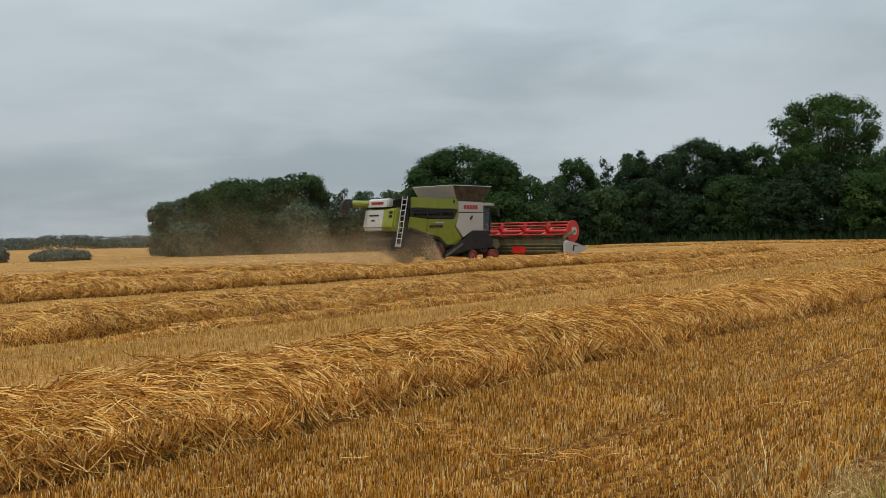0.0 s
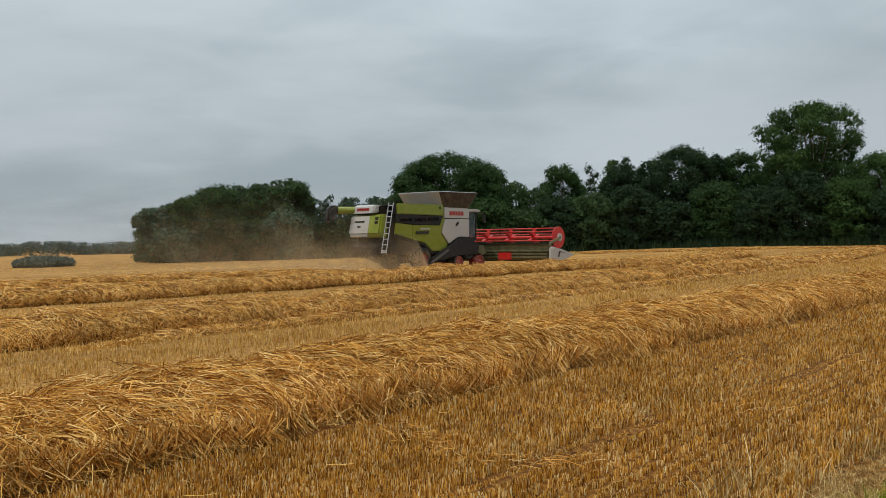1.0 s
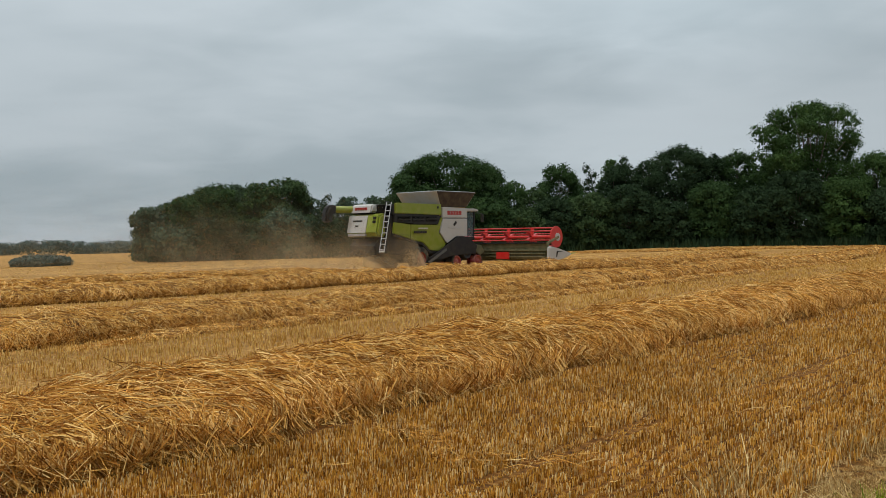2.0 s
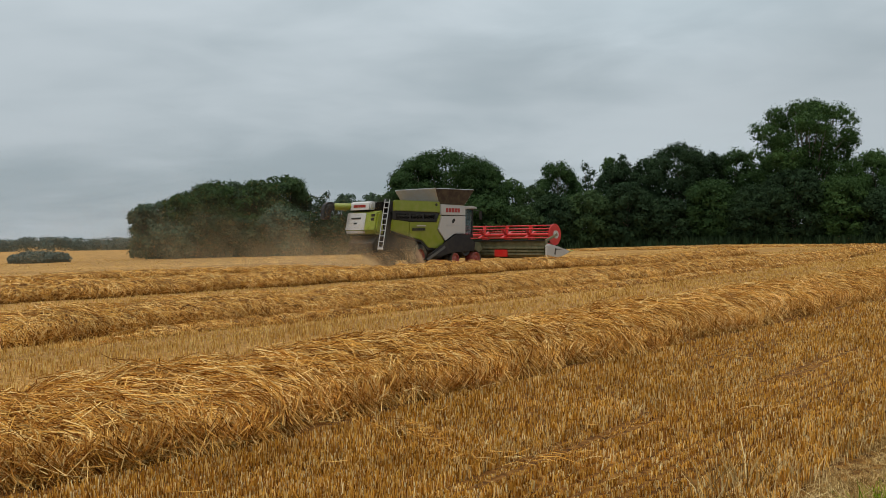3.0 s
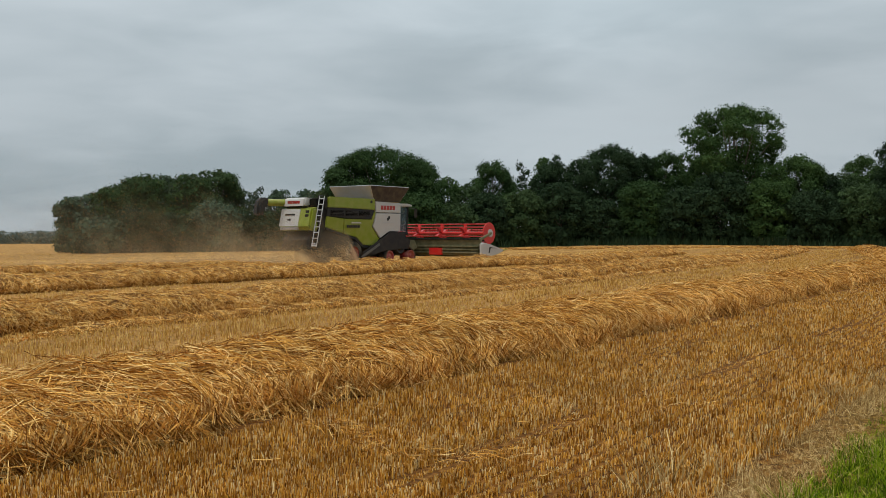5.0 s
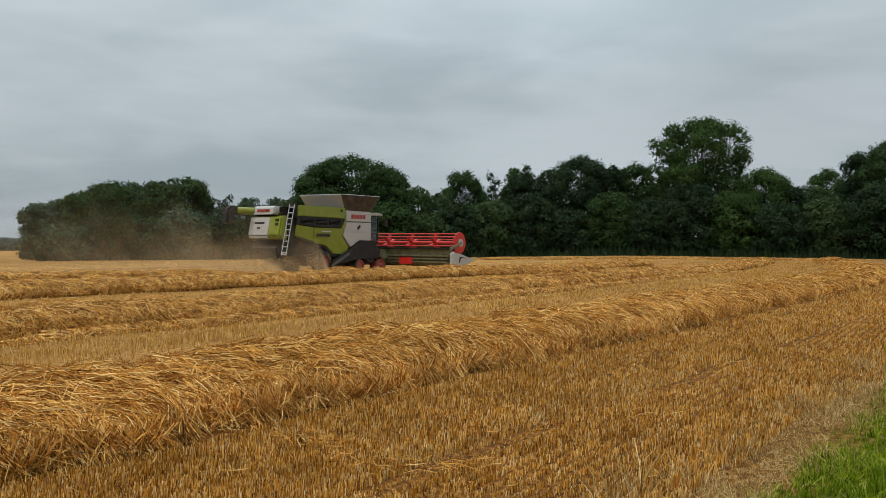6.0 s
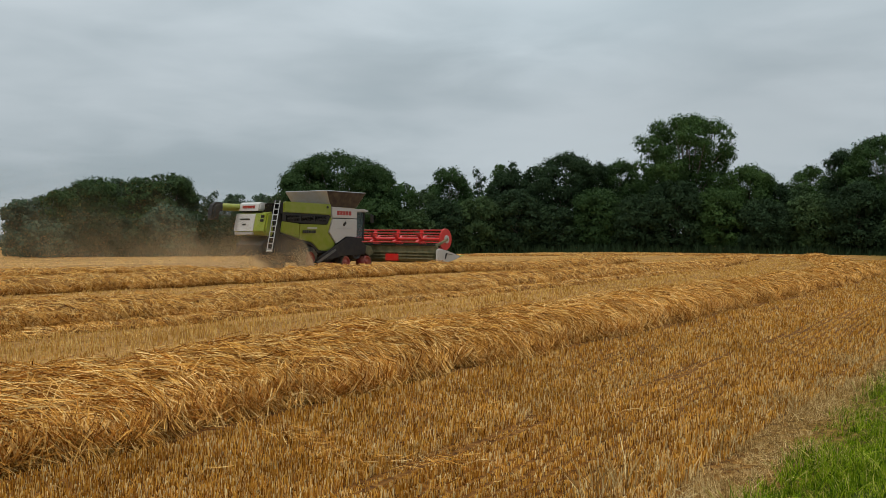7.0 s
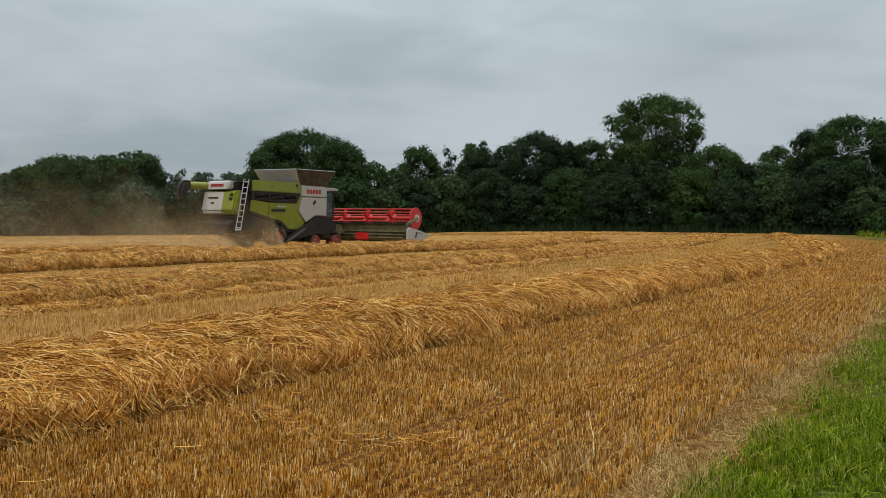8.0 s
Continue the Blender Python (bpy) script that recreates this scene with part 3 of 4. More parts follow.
def tree(name, kind, turn, far, h, w, label, category, group, seed, size=0.19, cover=0.5):
    rng = np.random.default_rng(1000 + seed)
    x, y = far * math.sin(radians(turn)), far * math.cos(radians(turn))
    z = float(land_z(x, y))
    thing = empty(name, pose(x, y, z - 0.03), label, category, group)
    lobes = crown_lobes(kind, h, w, rng)
    leaf = M_LEAF[{"bigash": "ash", "pine": "dark"}.get(kind, kind)]
    # wood
    bm = bmesh.new()
    top = h * (0.82 if name == "tree" else 0.6)
    r0 = max(0.06, h * 0.022)
    cone_limb(bm, (0, 0, 0), (w * 0.02, 0, h * 0.4), r0, r0 * 0.7)
    cone_limb(bm, (w * 0.02, 0, h * 0.4), (0, 0, top), r0 * 0.7, r0 * 0.2)
    for c, r in lobes[:: 2 if kind == "bigash" else 4]:
        lo = h * rng.uniform(0.18, 0.45)
        cone_limb(bm, (0, 0, min(lo, c[2] * 0.8)), tuple(c), r0 * 0.4, r0 * 0.08, 5)
    part("trunk" if name == "tree" else "stem", bm, M_BARK, thing)
    # the shaded heart of each leaf mass, then the leaf sprays
    verts = leaf_cloud(lobes, size, cover, rng)
    heart = [leaf_cloud([(c, r * 0.66)], size * 2.2, 0.9, rng) for c, r in lobes]
    link("crown" if name == "tree" else "foliage", loose_leaves("crown", np.concatenate([verts, *heart])), leaf, thing)
    return thing


# kind, bearing in degrees, distance, height, spread
COPSE = [
    ("blue", -17.0, 96, 5.3, 3.4), ("blue", -16.3, 98, 5.6, 4.6), ("oak", -15.0, 99, 6.5, 5.2), ("oak", -13.2, 102, 8.0, 7.2),
    ("blue", -11.8, 104, 8.1, 6.2), ("oak", -10.3, 103, 8.3, 6.4), ("thorn", -8.8, 104, 8.9, 6.4), ("blue", -7.6, 106, 7.6, 3.6),
    ("pine", -6.3, 112, 7.2, 2.6), ("blue", -4.8, 112, 7.1, 4.4), ("blue", -3.5, 114, 7.3, 3.8), ("thorn", -2.5, 116, 7.2, 4.0),
]
HEDGEROW = [
    ("oak", 1.3, 118, 12.9, 15.0), ("oak", -0.4, 116, 11.4, 8.6), ("oak", 3.7, 117, 10.8, 6.4), ("ash", 5.5, 120, 9.2, 4.5),
    ("thorn", 6.7, 118, 8.2, 4.6), ("oak", 8.3, 122, 11.3, 6.4), ("pine", 10.2, 126, 11.3, 3.6), ("ash", 11.5, 128, 12.2, 4.2),
    ("pine", 12.5, 128, 12.4, 3.6), ("dark", 15.6, 124, 13.2, 10.0), ("dark", 13.7, 125, 11.6, 4.9), ("dark", 17.4, 126, 12.0, 5.5),
    ("oak", 18.9, 128, 12.4, 6.6),
]
WOOD_EDGE = [
    ("bigash", 22.9, 124, 17.9, 13.9), ("ash", 26.4, 122, 11.1, 7.2), ("dark", 28.0, 124, 8.9, 5.6), ("thorn", 29.0, 126, 9.1, 5.0),
    ("ash", 29.9, 130, 11.4, 5.9), ("dark", 31.7, 126, 13.0, 7.0), ("oak", 33.9, 124, 14.6, 12.3), ("oak", 36.7, 124, 13.8, 9.2),
    ("dark", 39.2, 124, 12.0, 8.5), ("dark", 11.5, 125, 10.9, 4.6), ("dark", 12.4, 126, 11.5, 4.4), ("oak", 20.4, 126, 10.6, 4.6),
]
UNDERGROWTH = [
    ("blue", -15.5, 92.0, 3.4, 4.8), ("dark", -13.6, 94, 4.4, 5.4), ("dark", -11.3, 96, 3.9, 5.6), ("blue", -8.9, 97, 5.2, 5.6),
    ("dark", -6.5, 99, 4.2, 5.2), ("dark", -4.1, 101, 5.4, 5.4), ("thorn", -1.6, 106, 4.4, 6.2), ("dark", 0.8, 108, 5.8, 6.2),
    ("oak", 3.7, 111, 6.6, 6.4), ("thorn", 5.9, 113, 5.4, 5.8), ("dark", 8.0, 115, 6.8, 5.9), ("thorn", 10.2, 116, 7.2, 6.0),
]
THICKET = [
    ("dark", 12.5, 117, 8.0, 6.5), ("dark", 14.9, 118, 6.0, 6.7), ("oak", 17.5, 119, 8.2, 6.8), ("dark", 19.9, 118, 7.2, 6.6),
    ("dark", 22.2, 118, 9.2, 7.3), ("ash", 24.7, 119, 8.2, 7.0), ("dark", 27.3, 118, 6.6, 6.8), ("thorn", 30.0, 119, 7.2, 6.7),
    ("ash", 36.2, 112, 3.2, 5.4), ("thorn", 38.0, 112, 2.8, 5.0), ("dark", 32.5, 118, 8.6, 7.3), ("thorn", 35.0, 118, 5.6, 6.6), ("dark", 37.7, 118, 7.1, 8.8),
]
KINDS = {
    "oak": "broad dense dark green oak at the field edge", "blue": "grey-green bushy tree in a copse by the field",
    "ash": "light green ash tree with feathery foliage by the field", "bigash": "tall open-crowned ash tree standing over the hedgerow",
    "pine": "narrow spiky dark tree with uneven tiers of foliage", "dark": "rounded very dark green tree at the wood edge",
    "thorn": "olive-green hawthorn tree in the hedgerow",
}
seed = 0
for rows, group in ((COPSE, "trees of the copse"), (HEDGEROW, "trees of the hedgerow"), (WOOD_EDGE, "trees of the wood edge")):
    for kind, turn, far, h, w in rows:
        seed += 1
        tree("tree", kind, turn, far, h, w, KINDS[kind], "tree", group, seed)
for rows in (UNDERGROWTH, THICKET):
    for kind, turn, far, h, w in rows:
        seed += 1
        tree("shrub", kind, turn, far, h, w, "dense dark green shrub growing under the trees", "shrub", "shrubs under the trees", seed, 0.2, 0.36)
for turn, far, h, w in ((-22.2, 86, 0.7, 2.8), (-23.1, 85, 0.85, 3.0), (-23.9, 86, 0.6, 1.6), (-26.3, 84, 1.3, 2.0), (-27.6, 84, 2.0, 3.0)):
    seed += 1
    tree("shrub", "far", turn, far, h, w, "low rounded bush standing in the field, haze put into its grey-green leaves", "shrub", "bushes in the field", seed, 0.15, 0.8)


def distant_wood():
    """Far woodland across the dip, one mass of leaf clumps, its leaf colour paled for haze."""
    rng = np.random.default_rng(77)
    lobes = []
    for i in range(260):
        turn = radians(rng.uniform(-34, -15))
        far = rng.uniform(560, 640)
        x, y = far * math.sin(turn), far * math.cos(turn)
        r = rng.uniform(2.6, 4.4)
        hgt = rng.uniform(4.4, 8.0) + 0.9 * math.sin(turn * 60)
        lobes.append((np.array([x, y, float(land_z(x, y)) + max(1.0, hgt - r * 0.6)]), np.array([r * 1.5, r, r])))
    return leaf_cloud(lobes, 1.0, 0.7, rng, -9.0)


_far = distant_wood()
tagged(link("distant_wood", loose_leaves("distant_wood", _far), M_LEAF["far"]), "dark green woodland far across the fields, haze put into its leaf colour", "wood", kind="stuff")

# ---------------------------------------------------------------- paints of the machine
def paint(name, colour, rough=0.35, metal=0.0, dust=0.35, scale=2.5, spec=0.5):
    """Machine paint under a film of harvest dust."""
    mat, nt, b = material(name, rough, metal, spec)
    film = ramp_node(nt, noise_node(nt, scale, 6), [(0.35, (0, 0, 0)), (0.75, (dust, dust, dust))])
    fine = noise_node(nt, 40, 3)
    tint = tuple(min(1, c * 0.85) for c in colour)
    base = mix_node(nt, fine, tint, colour)
    nt.links.new(mix_node(nt, film, base, (0.42, 0.32, 0.18)), b.inputs["Base Color"])
    rr = nt.nodes.new("ShaderNodeMath")
    rr.operation = "MULTIPLY_ADD"
    rr.inputs[1].default_value, rr.inputs[2].default_value = 0.5, rough
    nt.links.new(film, rr.inputs[0])
    nt.links.new(rr.outputs[0], b.inputs["Roughness"])
    return mat


M_GREEN = paint("seed_green_paint", (0.19, 0.235, 0.007), dust=0.20)
M_WHITE = paint("off_white_paint", (0.46, 0.445, 0.425), dust=0.18)
M_DARK = paint("charcoal_panel", (0.014, 0.014, 0.015), 0.6, dust=0.05, spec=0.3)
M_BLACK = paint("black_plastic", (0.012, 0.012, 0.013), 0.6, dust=0.08)
# near-black colour standing in for the shade inside openings and gaps
M_SHADE_BLACK = paint("recess_shade_black", (0.004, 0.004, 0.004), 0.9, dust=0.0, spec=0.05)
M_RED = paint("signal_red_paint", (0.58, 0.016, 0.014), dust=0.10)
M_GREY = paint("mid_grey_plastic", (0.075, 0.075, 0.075), 0.6, dust=0.15)
M_RIM = paint("dusty_red_rim", (0.24, 0.012, 0.016), 0.5, dust=0.25)
M_RUBBER = paint("tyre_rubber", (0.018, 0.018, 0.018), 0.9, dust=0.30, spec=0.2)
M_ALU = paint("aluminium", (0.45, 0.46, 0.47), 0.4, 0.5, 0.25)
M_TANK = paint("dusty_tank_sheet", (0.055, 0.04, 0.03), 0.8, dust=0.15, spec=0.1)
# paler copy of the tank sheet: sky light on the rear flap, as colour
M_TANK_LIT = paint("tank_sheet_lit", (0.48, 0.44, 0.38), 0.8, dust=0.4, spec=0.2)
M_KHAKI = paint("dusty_header_sheet", (0.10, 0.10, 0.045), 0.6, dust=0.40)
M_LOGO = paint("red_lettering", (0.34, 0.014, 0.012), dust=0.08)


def glass_material():
    mat, nt, b = material("cab_glass", 0.03, spec=0.5)
    b.inputs["Base Color"].default_value = (0.40, 0.47, 0.47, 1)
    b.inputs["Transmission Weight"].default_value = 0.9
    b.inputs["IOR"].default_value = 1.1
    return mat


M_GLASS = glass_material()


# ---------------------------------------------------------------- shapes of the machine
def box(bm, x0, x1, y0, y1, z0, z1, bevel=0.03):
    r = bmesh.ops.create_cube(bm, size=1.0)
    for v in r["verts"]:
        v.co = Vector(((x0 + x1) / 2 + v.co.x * (x1 - x0), (y0 + y1) / 2 + v.co.y * (y1 - y0), (z0 + z1) / 2 + v.co.z * (z1 - z0)))
    if bevel:
        edges = list({e for v in r["verts"] for e in v.link_edges})
        bmesh.ops.bevel(bm, geom=edges, offset=min(bevel, 0.3 * min(x1 - x0, y1 - y0, z1 - z0)), segments=2, affect="EDGES")
    return bm


def prism(bm, outline, y0, y1, bevel=0.03, lean=0.0):
    """A plate with the given (x, z) outline, from y0 to y1; lean tucks its lower edge in."""
    top = max(p[1] for p in outline)
    sides = []
    for y in (y0, y1):
        sides.append([bm.verts.new((x, y + lean * (top - z), z)) for x, z in outline])
    f = [bm.faces.new(sides[0]), bm.faces.new(sides[1][::-1])]
    n = len(outline)
    for k in range(n):
        f.append(bm.faces.new((sides[0][k], sides[1][k], sides[1][(k + 1) % n], sides[0][(k + 1) % n])))
    bmesh.ops.recalc_face_normals(bm, faces=f)
    if bevel:
        edges = list({e for v in sides[0] + sides[1] for e in v.link_edges if len({w.co.y for w in e.verts}) == 1 or lean})
        bmesh.ops.bevel(bm, geom=edges, offset=bevel, segments=2, affect="EDGES")
    return bm


def rod(bm, a, b, r, sides=10, r2=None):
    a, b = Vector(a), Vector(b)
    q = (b - a).to_track_quat("Z", "Y").to_matrix().to_4x4()
    m = Matrix.Translation((a + b) / 2) @ q
    bmesh.ops.create_cone(bm, cap_ends=True, segments=sides, radius1=r, radius2=r if r2 is None else r2, depth=(b - a).length, matrix=m)
    return bm


def lathe(bm, profile, centre, sides=28):
    """Turns a (radius, y) profile round an axle along y through centre."""
    rings = []
    for k in range(sides):
        a = 2 * math.pi * k / sides
        rings.append([bm.verts.new((centre[0] + r * math.cos(a), centre[1] + y, centre[2] + r * math.sin(a))) for r, y in profile])
    for k in range(sides):
        p, q = rings[k], rings[(k + 1) % sides]
        for i in range(len(profile) - 1):
            bm.faces.new((p[i], p[i + 1], q[i + 1], q[i]))
    bmesh.ops.recalc_face_normals(bm, faces=bm.faces)
    return bm


def B():
    return bmesh.new()


def wheel(parent, x, y, r, width, name="rear_wheel"):
    side = -1 if y < 0 else 1
    bm = B()
    w = width / 2
    lathe(bm, [(r * 0.58, -w), (r * 0.9, -w), (r, -w * 0.75), (r, w * 0.75), (r * 0.9, w), (r * 0.58, w)], (x, y, r))
    tyre = part(name, bm, M_RUBBER, parent, "dusty black tractor tyre", True)
    lug = B()
    for k in range(22):
        a = 2 * math.pi * k / 22
        for s in (-1, 1):
            c = Vector((x + math.cos(a + s * 0.07) * (r + 0.01), y + s * w * 0.45, r + math.sin(a + s * 0.07) * (r + 0.01)))
            m = Matrix.Translation(c) @ Matrix.Rotation(-a, 4, "Y") @ Matrix.Rotation(s * 0.6, 4, "X") @ Matrix.Diagonal((0.06, width * 0.5, 0.05, 1))
            bmesh.ops.create_cube(lug, size=1.0, matrix=m)
    part("tread", lug, M_RUBBER, tyre)
    bm = B()
    o = side * w * 0.55
    lathe(bm, [(0.0, o), (r * 0.18, o), (r * 0.2, o + side * 0.05), (r * 0.3, o + side * 0.05), (r * 0.34, o - side * 0.05), (r * 0.52, o - side * 0.02), (r * 0.60, o + side * 0.12)], (x, y, r))
    part("rim", bm, M_RIM, tyre, "red steel wheel rim", True)
    return tyre


def track_unit(parent, y):
    """A rubber track round two idlers and a raised drive wheel."""
    side = -1 if y < 0 else 1
    wheels = [(1.80, 0.44, 0.40), (3.95, 0.44, 0.40), (2.85, 1.05, 0.46)]
    # belt: hull round the three wheels, walked by angle
    pts = []
    for cx, cz, r in wheels:
        for k in range(48):
            a = 2 * math.pi * k / 48
            pts.append((cx + (r + 0.05) * math.cos(a), cz + (r + 0.05) * math.sin(a)))
    pts.sort()

    def half(seq):
        h = []
        for p in seq:
            while len(h) > 1 and (h[-1][0] - h[-2][0]) * (p[1] - h[-2][1]) - (h[-1][1] - h[-2][1]) * (p[0] - h[-2][0]) <= 0:
                h.pop()
            h.append(p)
        return h
    hull = half(pts)[:-1] + half(pts[::-1])[:-1]
    mx, mz = sum(p[0] for p in hull) / len(hull), sum(p[1] for p in hull) / len(hull)
    inner = [(mx + (a - mx) * 0.94, mz + (b - mz) * 0.90) for a, b in hull]
    bm = B()
    w = 0.36
    ring = []
    for yy, loop in ((y - w, hull), (y + w, hull), (y + w, inner), (y - w, inner)):
        ring.append([bm.verts.new((a, yy, b)) for a, b in loop])
    n = len(hull)
    for i in range(4):
        p, q = ring[i], ring[(i + 1) % 4]
        for k in range(n):
            bm.faces.new((p[k], p[(k + 1) % n], q[(k + 1) % n], q[k]))
    bmesh.ops.recalc_face_normals(bm, faces=bm.faces)
    unit_ob = part("track", bm, M_RUBBER, parent, "black rubber crawler track")
    for cx, cz, r in wheels:
        bm = B()
        o = side * 0.30
        lathe(bm, [(0, o + side * 0.06), (r * 0.3, o + side * 0.06), (r * 0.36, o), (r * 0.7, o - side * 0.04), (r * 0.8, o + side * 0.05), (r * 0.98, o + side * 0.05), (r * 0.98, -o)], (cx, y, cz), 24)
        part("track_wheel", bm, M_RIM if r < 0.45 else M_DARK, unit_ob, "red track idler wheel" if r < 0.45 else "", True)
    return unit_ob


def side_panels(parent, side):
    """Engine-side covers; side is -1 for the right flank and 1 for the left."""
    yo = side * 1.62
    yi = side * 1.50
    bm = B()
    prism(bm, [(-3.75, 3.45), (-3.75, 4.02), (-3.6, 4.08), (0.42, 4.05), (0.45, 3.38)], yo, yi, 0.04)
    part("top_cover", bm, M_GREEN, parent, "seed-green upper side cover")
    bm = B()
    prism(bm, [(-3.85, 2.95), (-3.80, 3.42), (0.40, 3.35), (0.10, 2.80), (-2.0, 2.82)], yo * 0.985, yi, 0.02)
    grille = part("air_grille", bm, M_DARK, parent, "dark louvred cooling grille")
    # black slabs in place of the shade inside the grille openings
    for x0, x1 in ((-3.55, -2.45), (-2.25, -1.20), (-1.05, -0.05)):
        bm = B()
        box(bm, x0, x1, yo * 0.985 + side * 0.002, yo * 0.985 + side * 0.02, 2.98, 3.28, 0.005)
        opening = part("grille_opening_shade", bm, M_SHADE_BLACK, grille)
        for k in range(4):
            bm = B()
            z = 3.01 + k * 0.075
            box(bm, x0 + 0.02, x1 - 0.02, yo * 0.985 + side * 0.02, yo * 0.985 + side * 0.04, z, z + 0.012, 0)
            part("grille_slat", bm, M_GREY, grille)
    # lower cover in two leaves
    bm = B()
    prism(bm, [(-3.95, 2.28), (-3.86, 2.92), (-2.42, 2.80), (-2.42, 1.92)], yo, yi, 0.03, side * -0.06)
    part("side_cover", bm, M_GREEN, parent, "seed-green hinged side cover")
    bm = B()
    prism(bm, [(-2.38, 1.90), (-2.38, 2.79), (0.08, 2.77), (0.42, 3.30), (0.52, 3.18), (0.22, 2.30), (0.92, 1.60), (0.55, 1.12), (-0.55, 1.22), (-1.25, 1.70)], yo, yi, 0.03, side * -0.06)
    part("side_cover", bm, M_GREEN, parent, "seed-green hinged side cover")
    bm = B()
    prism(bm, [(-3.95, 2.16), (-3.95, 2.26), (-2.40, 1.88), (-1.25, 1.66), (-0.55, 1.18), (0.55, 1.08), (0.60, 0.98), (-0.65, 1.05), (-1.35, 1.54), (-2.42, 1.76)], yo * 0.98, yi, 0.01, side * -0.06)
    part("lower_trim", bm, M_DARK, parent, "dark grey lower trim strip")
    # badge: plain bars
    for k, (x0, x1, z0, z1, mat) in enumerate(((-2.15, -0.95, 2.26, 2.42, M_BLACK), (-1.75, -0.9, 2.52, 2.60, M_WHITE))):
        if k == 0:
            for j in range(6):
                bm = B()
                a = x0 + j * (x1 - x0) / 6
                box(bm, a, a + 0.15, yo + side * -0.02, yo + side * 0.012, z0, z1, 0)
                part("badge_bar", bm, mat, parent)
        else:
            bm = B()
            box(bm, x0, x1, yo + side * -0.02, yo + side * 0.010, z0, z1, 0)
            part("badge_bar", bm, mat, parent)
    # white front quarter
    bm = B()
    prism(bm, [(0.50, 3.22), (0.50, 3.90), (2.95, 3.84), (2.95, 3.22)], yo, yi, 0.03)
    band = part("name_band", bm, M_WHITE, parent, "off-white upper band with red bars")
    for j in range(5):
        bm = B()
        a = 0.98 + j * 0.285
        box(bm, a, a + 0.23, yo - side * 0.02, yo + side * 0.012, 3.40, 3.66, 0)
        part("badge_bar", bm, M_LOGO, band, "red bar of the painted name")
    bm = B()
    prism(bm, [(0.54, 3.17), (0.26, 2.32), (0.95, 1.62), (1.85, 2.05), (2.95, 2.03), (2.95, 3.18)], yo, yi, 0.03, side * -0.02)
    quarter = part("front_quarter_panel", bm, M_WHITE, parent, "off-white front quarter panel")
    bm = B()
    for s in (-1, 1):
        rod(bm, (1.72 + s * 0.06, yo - side * 0.02, 2.86 + s * 0.05), (1.72 + s * 0.06, yo + side * 0.008, 2.86 + s * 0.05), 0.10, 14)
    part("dealer_mark", bm, M_DARK, quarter, "dark round dealer mark")
    bm = B()
    box(bm, 1.05, 2.35, yo - side * 0.03, yo + side * 0.001, 2.56, 2.61, 0)
    part("badge_bar", bm, M_ALU, quarter)
    # dark guard over the track
    bm = B()
    prism(bm, [(-0.95, 0.72), (0.95, 1.58), (1.85, 2.02), (2.95, 2.0), (3.85, 1.45), (3.7, 0.92), (1.5, 0.86), (0.2, 0.62)], side * 1.70, side * 1.64, 0.015)
    part("track_guard", bm, M_DARK, parent, "charcoal guard over the track")
    bm = B()
    prism(bm, [(-1.05, 0.52), (0.7, 1.32), (0.78, 1.18), (-0.85, 0.42)], side * 1.74, side * 1.71, 0.01)
    part("step_beam", bm, M_GREY, parent, "grey steel step beam")


